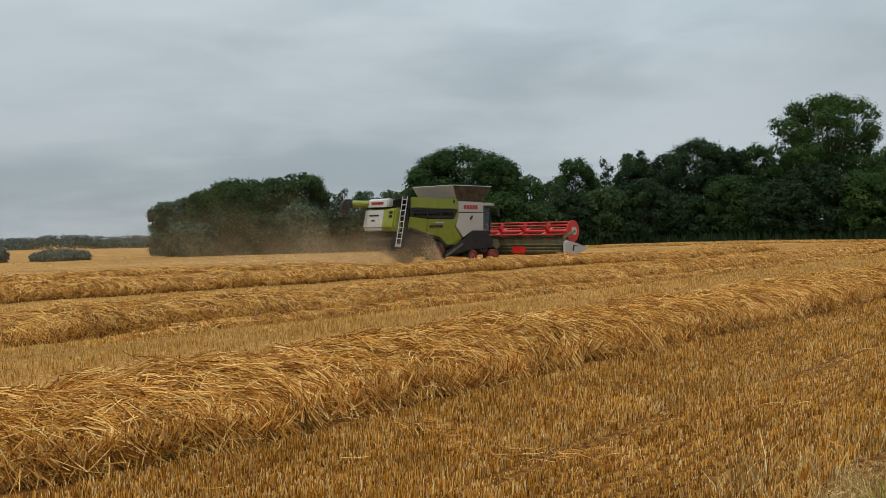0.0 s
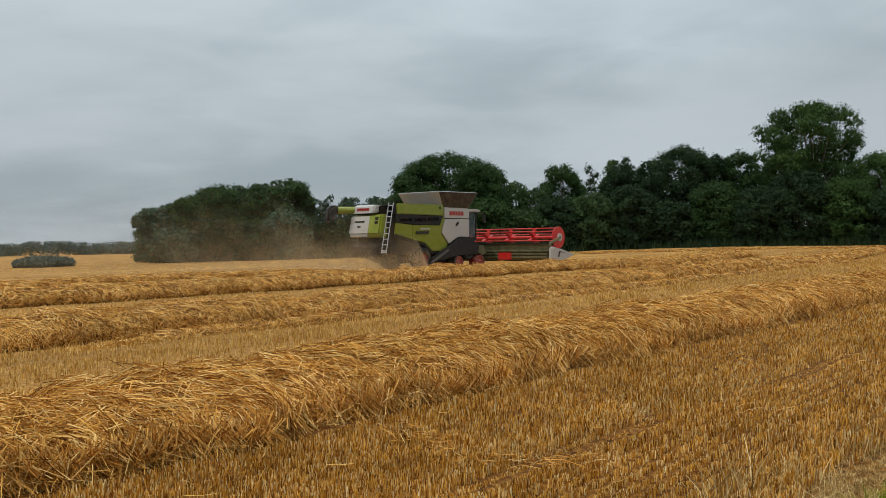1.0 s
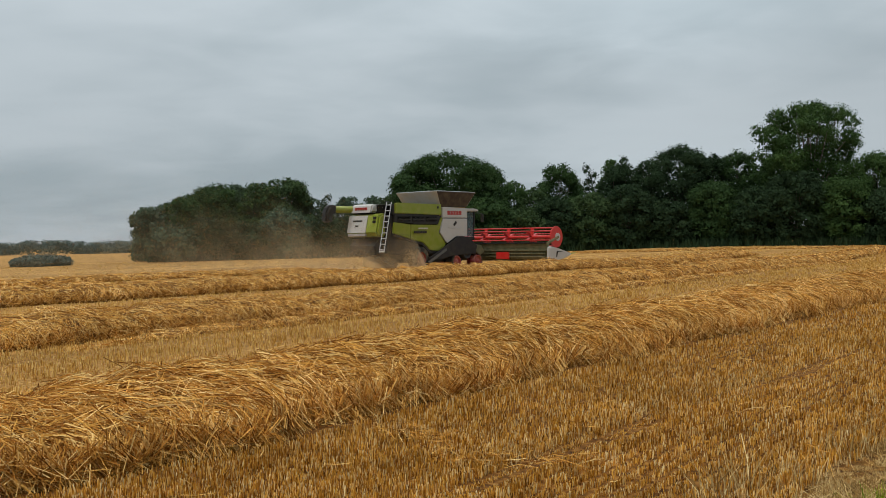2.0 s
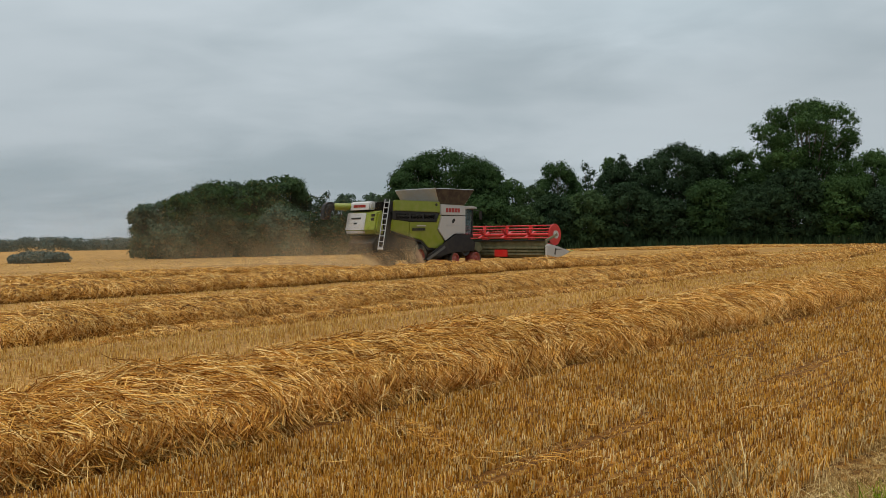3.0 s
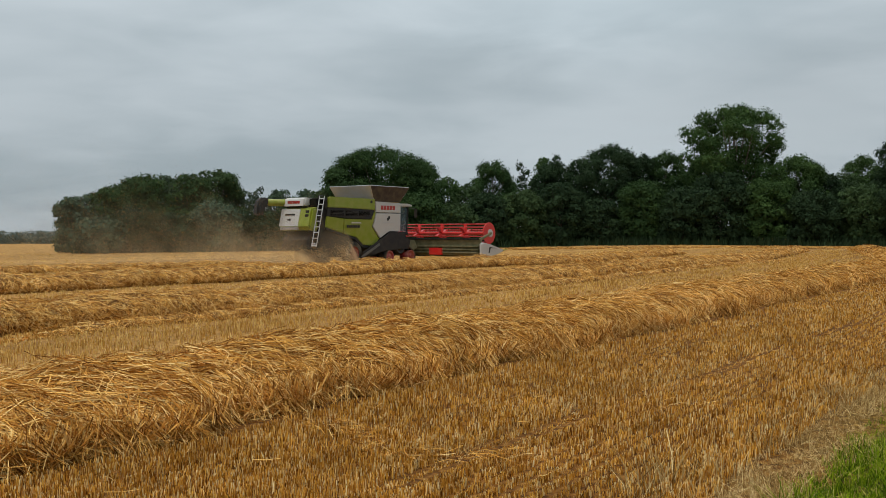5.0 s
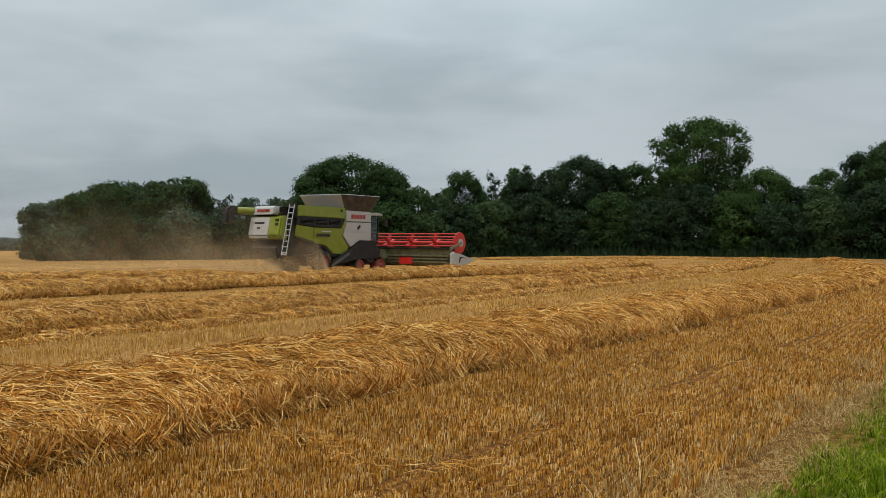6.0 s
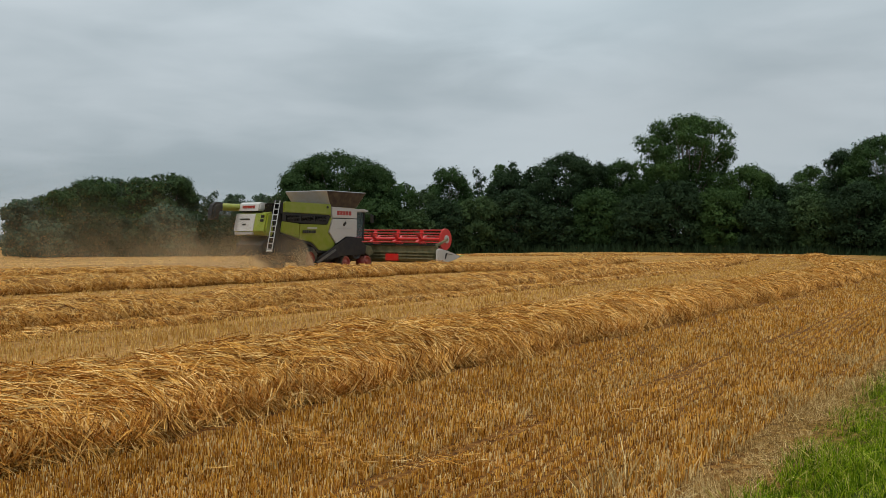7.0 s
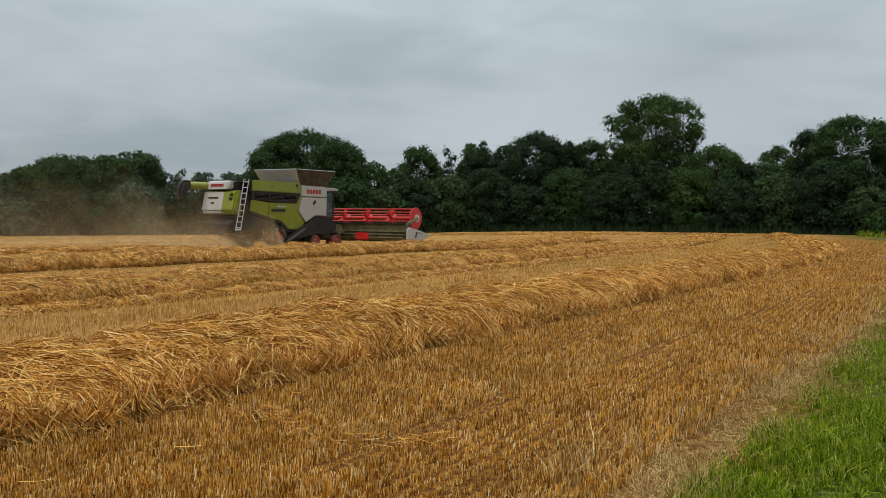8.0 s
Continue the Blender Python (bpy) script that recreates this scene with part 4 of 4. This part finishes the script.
def rear_hood(parent):
    bm = B()
    # body of the hood: tapers to the rear
    prism(bm, [(-5.15, 2.10), (-5.30, 2.35), (-5.05, 3.35), (-4.55, 3.46), (-4.55, 2.05)], -1.30, 1.30, 0.10)
    hood = part("rear_hood", bm, M_GREEN, parent, "seed-green rear hood with white tailboard")
    bm = B()
    v = [bm.verts.new(p) for p in ((-5.335, -0.36, 2.33), (-5.335, 1.22, 2.33), (-5.09, 1.22, 3.34), (-5.09, -0.36, 3.34))]
    f = bm.faces.new(v)
    bmesh.ops.recalc_face_normals(bm, faces=[f])
    e = bmesh.ops.extrude_face_region(bm, geom=[f])
    for w in e["geom"]:
        if isinstance(w, bmesh.types.BMVert):
            w.co.x += 0.06
    bmesh.ops.recalc_face_normals(bm, faces=bm.faces)
    board = part("tailboard", bm, M_WHITE, hood, "off-white tailboard")
    for z, half, x in ((3.02, 0.40, -5.185), (2.72, 0.13, -5.258)):
        bm = B()
        box(bm, x - 0.012, x + 0.02, 0.43 - half, 0.43 + half, z - 0.05, z + 0.05, 0)
        part("badge_bar", bm, M_DARK, board)
    bm = B()
    box(bm, -5.30, -5.16, -0.36, 1.22, 2.12, 2.30, 0.04)
    part("lower_lip", bm, M_ALU, hood, "grey lower lip")
    for y in (-0.95,):
        for z in (2.95, 3.18):
            bm = B()
            box(bm, -5.20 + (z - 2.95) * 0.22, -5.08 + (z - 2.95) * 0.22, y - 0.13, y + 0.13, z - 0.08, z + 0.08, 0.02)
            part("tail_lamp", bm, M_DARK, hood, "dark tail lamp")
    bm = B()
    prism(bm, [(-5.08, 3.52), (-4.98, 3.92), (-4.75, 4.02), (-4.35, 3.98), (-4.35, 3.50)], -0.62, 1.15, 0.08)
    cap = part("top_cap", bm, M_WHITE, hood, "off-white cap with red bars")
    for j in range(5):
        bm = B()
        a = -0.25 + j * 0.21
        box(bm, -5.075, -4.99, a, a + 0.16, 3.66, 3.82, 0.01)
        part("badge_bar", bm, M_LOGO, cap, "red bar of the painted name")
    hood.location.x = 0.28
    # straw chopper and spreader below
    bm = B()
    prism(bm, [(-4.95, 1.0), (-5.0, 1.55), (-4.4, 2.05), (-3.6, 2.05), (-3.6, 0.95)], -1.1, 1.1, 0.05)
    chop = part("straw_chopper", bm, M_DARK, parent, "dust-covered straw chopper")
    for y in (-0.7, -0.23, 0.23, 0.7):
        bm = B()
        prism(bm, [(-5.45, 0.85), (-5.40, 1.05), (-4.9, 1.35), (-4.9, 1.02)], y - 0.02, y + 0.02, 0.0)
        part("spreader_vane", bm, M_DARK, chop)


def ladder(parent):
    top, low = Vector((-4.10, -1.44, 4.10)), Vector((-4.95, -1.60, 1.15))
    off = Vector((-0.075, 0.12, 0.0))
    bm = B()
    for s in (-1, 1):
        rod(bm, top + off * s, low + off * s, 0.027, 8)
    lad = part("ladder", bm, M_ALU, parent, "aluminium access ladder")
    for k in range(9):
        t = (k + 0.5) / 9
        bm = B()
        c = top.lerp(low, t)
        rod(bm, c - off, c + off, 0.026, 8)
        part("rung", bm, M_ALU, lad)
    bm = B()
    c = top.lerp(low, 0.98)
    rod(bm, c - off, c + off, 0.05, 8)
    part("rung", bm, M_ALU, lad)
    return lad


def grain_tank(parent):
    lo = [(0.45, -1.50), (2.95, -1.50), (2.95, 1.50), (0.45, 1.50)]
    hi = [(-0.15, -1.72), (3.65, -1.72), (3.65, 1.72), (-0.15, 1.72)]
    z0, z1 = 3.90, 4.86
    names = ("tank_flap", "tank_flap", "tank_flap", "tank_flap")
    labels = ("brown dusty grain tank flap", "brown dusty grain tank flap", "brown dusty grain tank flap", "dusty grain tank flap, painted pale for sky light on it")
    for k in range(4):
        a, b = lo[k], lo[(k + 1) % 4]
        c, d = hi[(k + 1) % 4], hi[k]
        bm = B()
        outer = [bm.verts.new((*a, z0)), bm.verts.new((*b, z0)), bm.verts.new((*c, z1)), bm.verts.new((*d, z1))]
        f = bm.faces.new(outer)
        bm.normal_update()
        r = bmesh.ops.extrude_face_region(bm, geom=[f])
        shift = f.normal * 0.03
        for w in r["geom"]:
            if isinstance(w, bmesh.types.BMVert):
                w.co -= shift
        bmesh.ops.recalc_face_normals(bm, faces=bm.faces)
        flap = part(names[k], bm, M_TANK_LIT if k == 3 else M_TANK, parent, labels[k])
        bm = B()
        rod(bm, (*d, z1), (*c, z1), 0.03, 6)
        part("flap_rim", bm, M_ALU, flap)
        bm = B()
        rod(bm, (*a, z0), (*d, z1), 0.03, 6)
        part("flap_rim", bm, M_ALU, flap)
    bm = B()
    box(bm, 0.46, 2.93, -1.48, 1.48, 3.3, 3.95, 0.02)
    part("grain_heap", bm, paint("grain", (0.45, 0.28, 0.09), 0.9), parent, "golden heap of grain")


def cab(parent):
    bm = B()
    for x, y in ((3.02, -1.15), (3.02, 1.15), (4.28, -1.02), (4.28, 1.02)):
        rod(bm, (x, y, 1.95), (x + (0.12 if x > 4 else 0), y, 3.66), 0.055, 8)
    box(bm, 3.0, 4.3, -1.15, 1.15, 1.80, 2.02, 0.04)
    box(bm, 2.98, 3.04, -1.12, 1.12, 2.0, 3.66, 0.01)
    frame_ob = part("cab_frame", bm, M_DARK, parent, "charcoal cab frame")
    for a, b in (((3.06, -1.12), (4.28, -1.0)), ((4.30, -1.0), (4.30, 1.0)), ((4.28, 1.0), (3.06, 1.12))):
        bm = B()
        d = Vector((b[0] - a[0], b[1] - a[1], 0)).normalized()
        nrm = Vector((d.y, -d.x, 0)) * 0.01
        lo = [Vector((*a, 2.03)), Vector((*b, 2.03))]
        hi = [Vector((*b, 3.64)), Vector((*a, 3.64))]
        for v in hi:
            v.x += 0.10 if v.x > 4 else 0
        vs = [bm.verts.new(p + nrm) for p in lo + hi] + [bm.verts.new(p - nrm) for p in lo + hi]
        bm.faces.new(vs[:4]), bm.faces.new(vs[7:3:-1])
        for k in range(4):
            bm.faces.new((vs[k], vs[4 + k], vs[4 + (k + 1) % 4], vs[(k + 1) % 4]))
        bmesh.ops.recalc_face_normals(bm, faces=bm.faces)
        part("cab_window", bm, M_GLASS, frame_ob, "clear tinted cab glass").visible_shadow = False
    bm = B()
    prism(bm, [(2.95, 3.66), (2.98, 3.84), (4.2, 3.86), (4.62, 3.78), (4.66, 3.68)], -1.22, 1.22, 0.04)
    roof = part("cab_roof", bm, M_WHITE, parent, "off-white cab roof")
    for y in (-0.9, -0.5, 0.5, 0.9):
        bm = B()
        rod(bm, (4.60, y, 3.72), (4.68, y, 3.71), 0.06, 10)
        part("work_lamp", bm, M_ALU, roof)
    bm = B()
    box(bm, 3.35, 3.8, -0.3, 0.3, 2.1, 2.35, 0.06)
    box(bm, 3.30, 3.45, -0.28, 0.28, 2.3, 3.1, 0.06)
    part("seat", bm, M_BLACK, parent, "black empty driver's seat")
    for y in (-1.45, 1.45):
        bm = B()
        rod(bm, (4.4, y * 0.8, 3.6), (4.7, y, 3.5), 0.025, 6)
        box(bm, 4.66, 4.74, y - 0.12, y + 0.12, 2.95, 3.50, 0.03)
        part("mirror", bm, M_BLACK, parent, "black wing mirror on an arm")


def header(parent):
    """The cutting head: trough, end dividers and the raised pick-up reel."""
    half = 6.0
    bm = B()
    prism(bm, [(5.20, 0.50), (5.15, 1.58), (5.30, 1.58), (5.40, 0.70), (6.3, 0.46), (6.9, 0.40), (6.9, 0.34), (6.2, 0.36)], -half, half, 0.0)
    head = part("cutting_header", bm, M_KHAKI, parent, "wide dusty grain header")
    for z in (0.62, 0.82, 1.02, 1.50):
        bm = B()
        box(bm, 5.02, 5.20, -half + 0.1, half - 0.1, z, z + 0.10, 0.02)
        part("back_rail", bm, M_KHAKI if z < 1.4 else M_DARK, head)
    for y0, y1 in ((-3.0, -1.95), (1.95, 3.0)):
        bm = B()
        box(bm, 4.96, 5.14, y0, y1, 0.50, 0.96, 0.02)
        part("back_plate", bm, M_RED, head, "red rear cover plate")
    for s in (-1, 1):
        bm = B()
        prism(bm, [(5.0, 0.56), (5.0, 1.24), (5.25, 1.33), (6.2, 1.17), (7.1, 0.95), (7.62, 0.83), (7.52, 0.72), (6.7, 0.52), (5.9, 0.42), (5.3, 0.44)], s * half, s * (half + 0.22), 0.05)
        end = part("end_divider", bm, M_WHITE, head, "off-white end divider")
        bm = B()
        prism(bm, [(5.75, 0.66), (5.85, 1.04), (6.75, 0.93), (5.98, 0.96), (5.86, 0.64)], s * (half + 0.20), s * (half + 0.235), 0.0)
        part("divider_mark", bm, M_DARK, end)
        bm = B()
        rod(bm, (7.50, s * (half + 0.1), 0.78), (8.25, s * (half + 0.1), 0.88), 0.06, 8, 0.02)
        part("crop_lifter", bm, M_GREEN, end, "green and white pointed divider tip")
    # feed auger in the trough
    bm = B()
    rod(bm, (5.85, -half + 0.1, 0.86), (5.85, half - 0.1, 0.86), 0.22, 14)
    part("feed_auger", bm, M_ALU, head)
    # reel
    cx, cz, r = 6.35, 1.92, 0.60
    bm = B()
    rod(bm, (cx, -half + 0.1, cz), (cx, half - 0.1, cz), 0.11, 14)
    reel = part("reel", bm, M_RED, head, "red pick-up reel with tine bars")
    for k in range(6):
        a = k * math.pi / 3 + 0.35
        bm = B()
        x, z = cx + r * math.cos(a), cz + r * math.sin(a)
        rod(bm, (x, -half + 0.12, z), (x, half - 0.12, z), 0.042, 8)
        part("tine_bar", bm, M_RED, reel)
        bm = B()
        for j in range(50):
            y = -half + 0.25 + j * (2 * half - 0.5) / 49
            rod(bm, (x, y, z), (x - 0.05, y, z - 0.24), 0.012, 4)
        tagged(part("tine_row", bm, M_DARK, reel), kind="stuff")
    for k in range(7):
        y = -half + 0.15 + k * (2 * half - 0.3) / 6
        end = k in (0, 6)
        bm = B()
        if end:
            rod(bm, (cx, y - 0.03, cz), (cx, y + 0.03, cz), r + 0.10, 26)
        else:
            for j in range(6):
                a = j * math.pi / 3 + 0.35
                m = Matrix.Translation((cx, y, cz)) @ Matrix.Rotation(-a, 4, "Y") @ Matrix.Translation((r / 2, 0, 0)) @ Matrix.Diagonal((r, 0.22, 0.10, 1))
                bmesh.ops.create_cube(bm, size=1.0, matrix=m)
        disc = part("reel_end" if end else "reel_spider", bm, M_RED, reel, "red reel end disc" if end else "")
        if end:
            bm = B()
            s = -1 if k == 0 else 1
            rod(bm, (cx + 0.08, y + s * 0.03, cz), (cx + 0.08, y + s * 0.09, cz), 0.26, 18)
            part("hub_cover", bm, M_WHITE, disc, "cream round hub cover")
    for s in (-1, 1):
        bm = B()
        prism(bm, [(5.1, 1.42), (5.1, 1.60), (6.4, 2.0), (6.45, 1.86)], s * (half - 0.06), s * (half + 0.04), 0.02)
        part("reel_arm", bm, M_KHAKI, head)
    head.location.x = 0.55


def combine(x, y, turn):
    thing = empty("combine_harvester", pose(x, y, float(land_z(x, y)) - 0.03, 0, 0, turn) @ Matrix.Diagonal((1, 1, 1.01, 1)),
                  "large green and white combine harvester with red header, dusty, on stubble", "combine harvester")
    bm = B()
    prism(bm, [(-4.3, 1.1), (-4.3, 3.35), (0.5, 3.35), (2.95, 3.3), (2.95, 1.3), (0.6, 0.95), (-2.6, 0.95)], -1.40, 1.40, 0.04)
    part("body", bm, M_DARK, thing, "charcoal inner body")
    bm = B()
    box(bm, -3.8, 0.45, -1.50, 1.50, 3.34, 4.0, 0.06)
    part("engine_deck", bm, M_BLACK, thing)
    for side in (-1, 1):
        side_panels(thing, side)
        track_unit(thing, side * 1.32)
        wheel(thing, -1.45, side * 1.30, 0.72, 0.55)
    bm = B()
    rod(bm, (-1.45, -1.2, 0.72), (-1.45, 1.2, 0.72), 0.13, 10)
    part("rear_axle", bm, M_DARK, thing)
    bm = B()
    rod(bm, (2.85, -1.2, 1.05), (2.85, 1.2, 1.05), 0.16, 10)
    part("drive_axle", bm, M_DARK, thing)
    bm = B()
    prism(bm, [(-3.4, 0.75), (-3.4, 1.4), (3.6, 1.5), (3.9, 0.9), (3.2, 0.42), (-2.0, 0.5)], -0.9, 0.9, 0.05)
    part("underbody", bm, M_BLACK, thing, "black underbody")
    bm = B()
    rod(bm, (0.05, -1.625, 3.86), (0.05, -1.66, 3.86), 0.085, 14)
    part("round_vent", bm, M_BLACK, thing, "black round port")
    rear_hood(thing)
    ladder(thing)
    grain_tank(thing)
    cab(thing)
    # platform rail and exhaust by the ladder
    bm = B()
    for px in (-4.25, -3.95):
        rod(bm, (px, -1.30, 3.4), (px, -1.30, 4.12), 0.03, 6)
    rod(bm, (-4.25, -1.30, 4.12), (-3.95, -1.30, 4.12), 0.03, 6)
    part("hand_rail", bm, M_BLACK, thing)
    # black block fills the gap behind the hood with painted shade
    bm = B()
    box(bm, -4.32, -3.82, -1.35, 1.35, 2.0, 3.95, 0.05)
    part("engine_gap_shade", bm, M_SHADE_BLACK, thing, "black block standing in for shade in the engine gap")
    # black fill put under the body in place of the shade there
    bm = B()
    prism(bm, [(-4.4, 1.0), (-4.2, 1.9), (2.6, 1.9), (2.6, 0.55), (0.4, 0.42), (-3.2, 0.50)], -0.95, 0.95, 0.05)
    part("belly_shade_block", bm, M_BLACK, thing, "black block under the body, standing in for its shade")
    # unloading auger folded along the far flank
    bm = B()
    rod(bm, (1.0, 1.55, 3.75), (-6.2, 1.10, 3.72), 0.21, 16)
    auger = part("unloading_auger", bm, M_GREEN, thing, "seed-green unloading auger tube", True)
    bm = B()
    prism(bm, [(-6.12, 3.50), (-6.12, 3.95), (-6.40, 4.0), (-6.66, 3.95), (-6.86, 3.80), (-6.96, 3.55), (-7.02, 3.02), (-6.80, 2.94), (-6.46, 2.98), (-6.40, 3.36), (-6.28, 3.47)], 0.84, 1.36, 0.12)
    part("spout", bm, M_DARK, auger, "charcoal rubber auger spout")
    # feeder house
    bm = B()
    prism(bm, [(2.6, 1.2), (2.9, 1.95), (4.2, 1.75), (5.15, 1.35), (5.15, 0.62), (4.0, 0.7)], -0.85, 0.85, 0.05)
    part("feeder_house", bm, M_KHAKI, thing, "dusty feeder house")
    bm = B()
    prism(bm, [(3.6, 0.95), (3.7, 1.55), (4.6, 1.45), (4.9, 1.0), (4.4, 0.75)], -1.5, -1.1, 0.06)
    part("gear_cover", bm, M_KHAKI, thing, "dusty green gear cover")
    header(thing)
    return thing


MX, MY, TURN = -0.55, 58.0, 48.0
combine(MX, MY, TURN)


# ---------------------------------------------------------------- dust thrown up behind the machine
def dust_material(thin):
    """Tan dust; thin makes a veil that fades with height and towards the tail."""
    mat, nt, b = material("dust_veil" if thin else "dust", 1.0, spec=0.0)
    c = ramp_node(nt, noise_node(nt, 0.8, 3), [(0.3, (0.64, 0.455, 0.26)), (0.7, (0.80, 0.61, 0.37))])
    nt.links.new(c, b.inputs["Base Color"])
    tr = nt.nodes.new("ShaderNodeBsdfTranslucent")
    nt.links.new(c, tr.inputs[0])
    mx = nt.nodes.new("ShaderNodeMixShader")
    mx.inputs[0].default_value = 0.5
    nt.links.new(b.outputs[0], mx.inputs[1])
    nt.links.new(tr.outputs[0], mx.inputs[2])
    last = mx.outputs[0]
    if thin:
        at = nt.nodes.new("ShaderNodeAttribute")
        at.attribute_name = "dust_amount"
        wisp = ramp_node(nt, noise_node(nt, 0.9, 4), [(0.32, (0.35, 0.35, 0.35)), (0.62, (1, 1, 1))])
        mul = nt.nodes.new("ShaderNodeMath")
        mul.operation = "MULTIPLY"
        nt.links.new(at.outputs["Fac"], mul.inputs[0])
        nt.links.new(wisp, mul.inputs[1])
        clear = nt.nodes.new("ShaderNodeBsdfTransparent")
        veil = nt.nodes.new("ShaderNodeMixShader")
        nt.links.new(mul.outputs[0], veil.inputs[0])
        nt.links.new(clear.outputs[0], veil.inputs[1])
        nt.links.new(last, veil.inputs[2])
        last = veil.outputs[0]
    nt.links.new(last, nt.nodes["Material Output"].inputs[0])
    return mat


def dust_veil(across, bend, start, end, dense, low, rise, seed):
    """One drifting fold of dust behind the machine, thinning upwards and to its ends."""
    rng = np.random.default_rng(seed)
    ph = rng.random(6) * 6.28
    na, nz = 120, 40
    top = 3.2 * (low + rise)
    me = bpy.data.meshes.new("dust_veil")
    co, dens, faces = [], [], []
    for i in range(na):
        u = i / (na - 1)
        a = start + (end - start) * u
        h = low + rise * u ** 0.7 + 0.22 * low * math.sin(a * 1.3 + ph[0])
        ends = min(1.0, u / 0.09) * (1 - u) ** 1.2
        ends *= 1 + 0.25 * math.sin(a * 0.9 + ph[1]) * math.sin(a * 2.3 + ph[2])
        for k in range(nz):
            z = top * (k / (nz - 1)) ** 1.4
            wave = bend * math.sin(a * 0.7 + ph[3] + 0.5 * z) + 0.4 * bend * math.sin(a * 1.9 + ph[4] + z * 1.1)
            co.append((a - 0.35 * z, across + wave + 0.25 * z, 0.03 + z))
            edge = 1.0 if k < nz - 6 else (nz - 1 - k) / 6
            dens.append(max(0.0, dense * ends * math.exp(-(z / h) ** 1.4) * edge))
    for i in range(na - 1):
        for k in range(nz - 1):
            q = i * nz + k
            faces.append((q, q + nz, q + nz + 1, q + 1))
    me.from_pydata(co, [], faces)
    at = me.attributes.new("dust_amount", "FLOAT", "POINT")
    at.data.foreach_set("value", np.array(dens, np.float32))
    me.polygons.foreach_set("use_smooth", [True] * len(me.polygons))
    ob = link("dust_veil", me, M_VEIL)
    ob.matrix_basis = pose(MX, MY, float(land_z(MX, MY)), 0, 0, TURN)
    tagged(ob, "thin billow of tan harvest dust behind the combine", "dust", kind="stuff")


M_VEIL = dust_material(True)
for row in ((-1.3, 0.25, -2.6, -13.0, 0.80, 1.1, 0.7, 1), (-0.4, 0.45, -3.6, -22.0, 0.46, 1.05, 1.6, 2), (0.6, 0.6, -3.8, -30.0, 0.36, 1.1, 2.0, 3),
            (1.7, 0.6, -4.2, -34.0, 0.28, 0.9, 2.4, 4), (-2.2, 0.12, -1.3, -5.2, 1.0, 1.5, 0.1, 5), (-2.0, 0.15, -1.5, -6.2, 0.95, 1.35, 0.3, 6)):
    dust_veil(*row)


def dust_cloud():
    mat = dust_material(False)
    rng = np.random.default_rng(9)
    h = np.array([math.cos(radians(TURN)), math.sin(radians(TURN))])
    g = np.array([-h[1], h[0]])
    puffs = []
    # along (behind is negative), across, height, three spreads, count
    for a, c2, z, sa, sc, sz, n in ((-4.3, -0.9, 0.7, 0.50, 0.45, 0.35, 9000), (-2.8, -1.9, 0.6, 0.40, 0.22, 0.32, 9000),
                                    (-6.0, -0.2, 0.5, 0.9, 0.8, 0.30, 8000), (-7.6, 0.1, 0.2, 1.0, 0.8, 0.14, 4000)):
        p = rng.normal(size=(n, 3)) * [sa, sc, sz] + [a, c2, z]
        puffs.append(p)
    p = np.concatenate(puffs)
    x = MX + p[:, 0] * h[0] + p[:, 1] * g[0]
    y = MY + p[:, 0] * h[1] + p[:, 1] * g[1]
    q = np.stack([x, y, np.abs(p[:, 2]) + 0.02 + land_z(x, y)], -1)
    n = len(q)
    grain = 0.008
    a = rng.normal(size=(n, 3)) * grain
    b2 = rng.normal(size=(n, 3)) * grain
    v = np.stack([q, q + a, q + b2], 1).reshape(-1, 3)
    me = bpy.data.meshes.new("dust_cloud")
    me.vertices.add(3 * n)
    me.vertices.foreach_set("co", v.astype(np.float32).ravel())
    me.loops.add(3 * n)
    me.loops.foreach_set("vertex_index", np.arange(3 * n, dtype=np.int32))
    me.polygons.add(n)
    me.polygons.foreach_set("loop_start", np.arange(0, 3 * n, 3, dtype=np.int32))
    me.update(calc_edges=True)
    tagged(link("dust_cloud", me, mat), "tan cloud of harvest dust drifting over the stubble", "dust", kind="stuff")


dust_cloud()
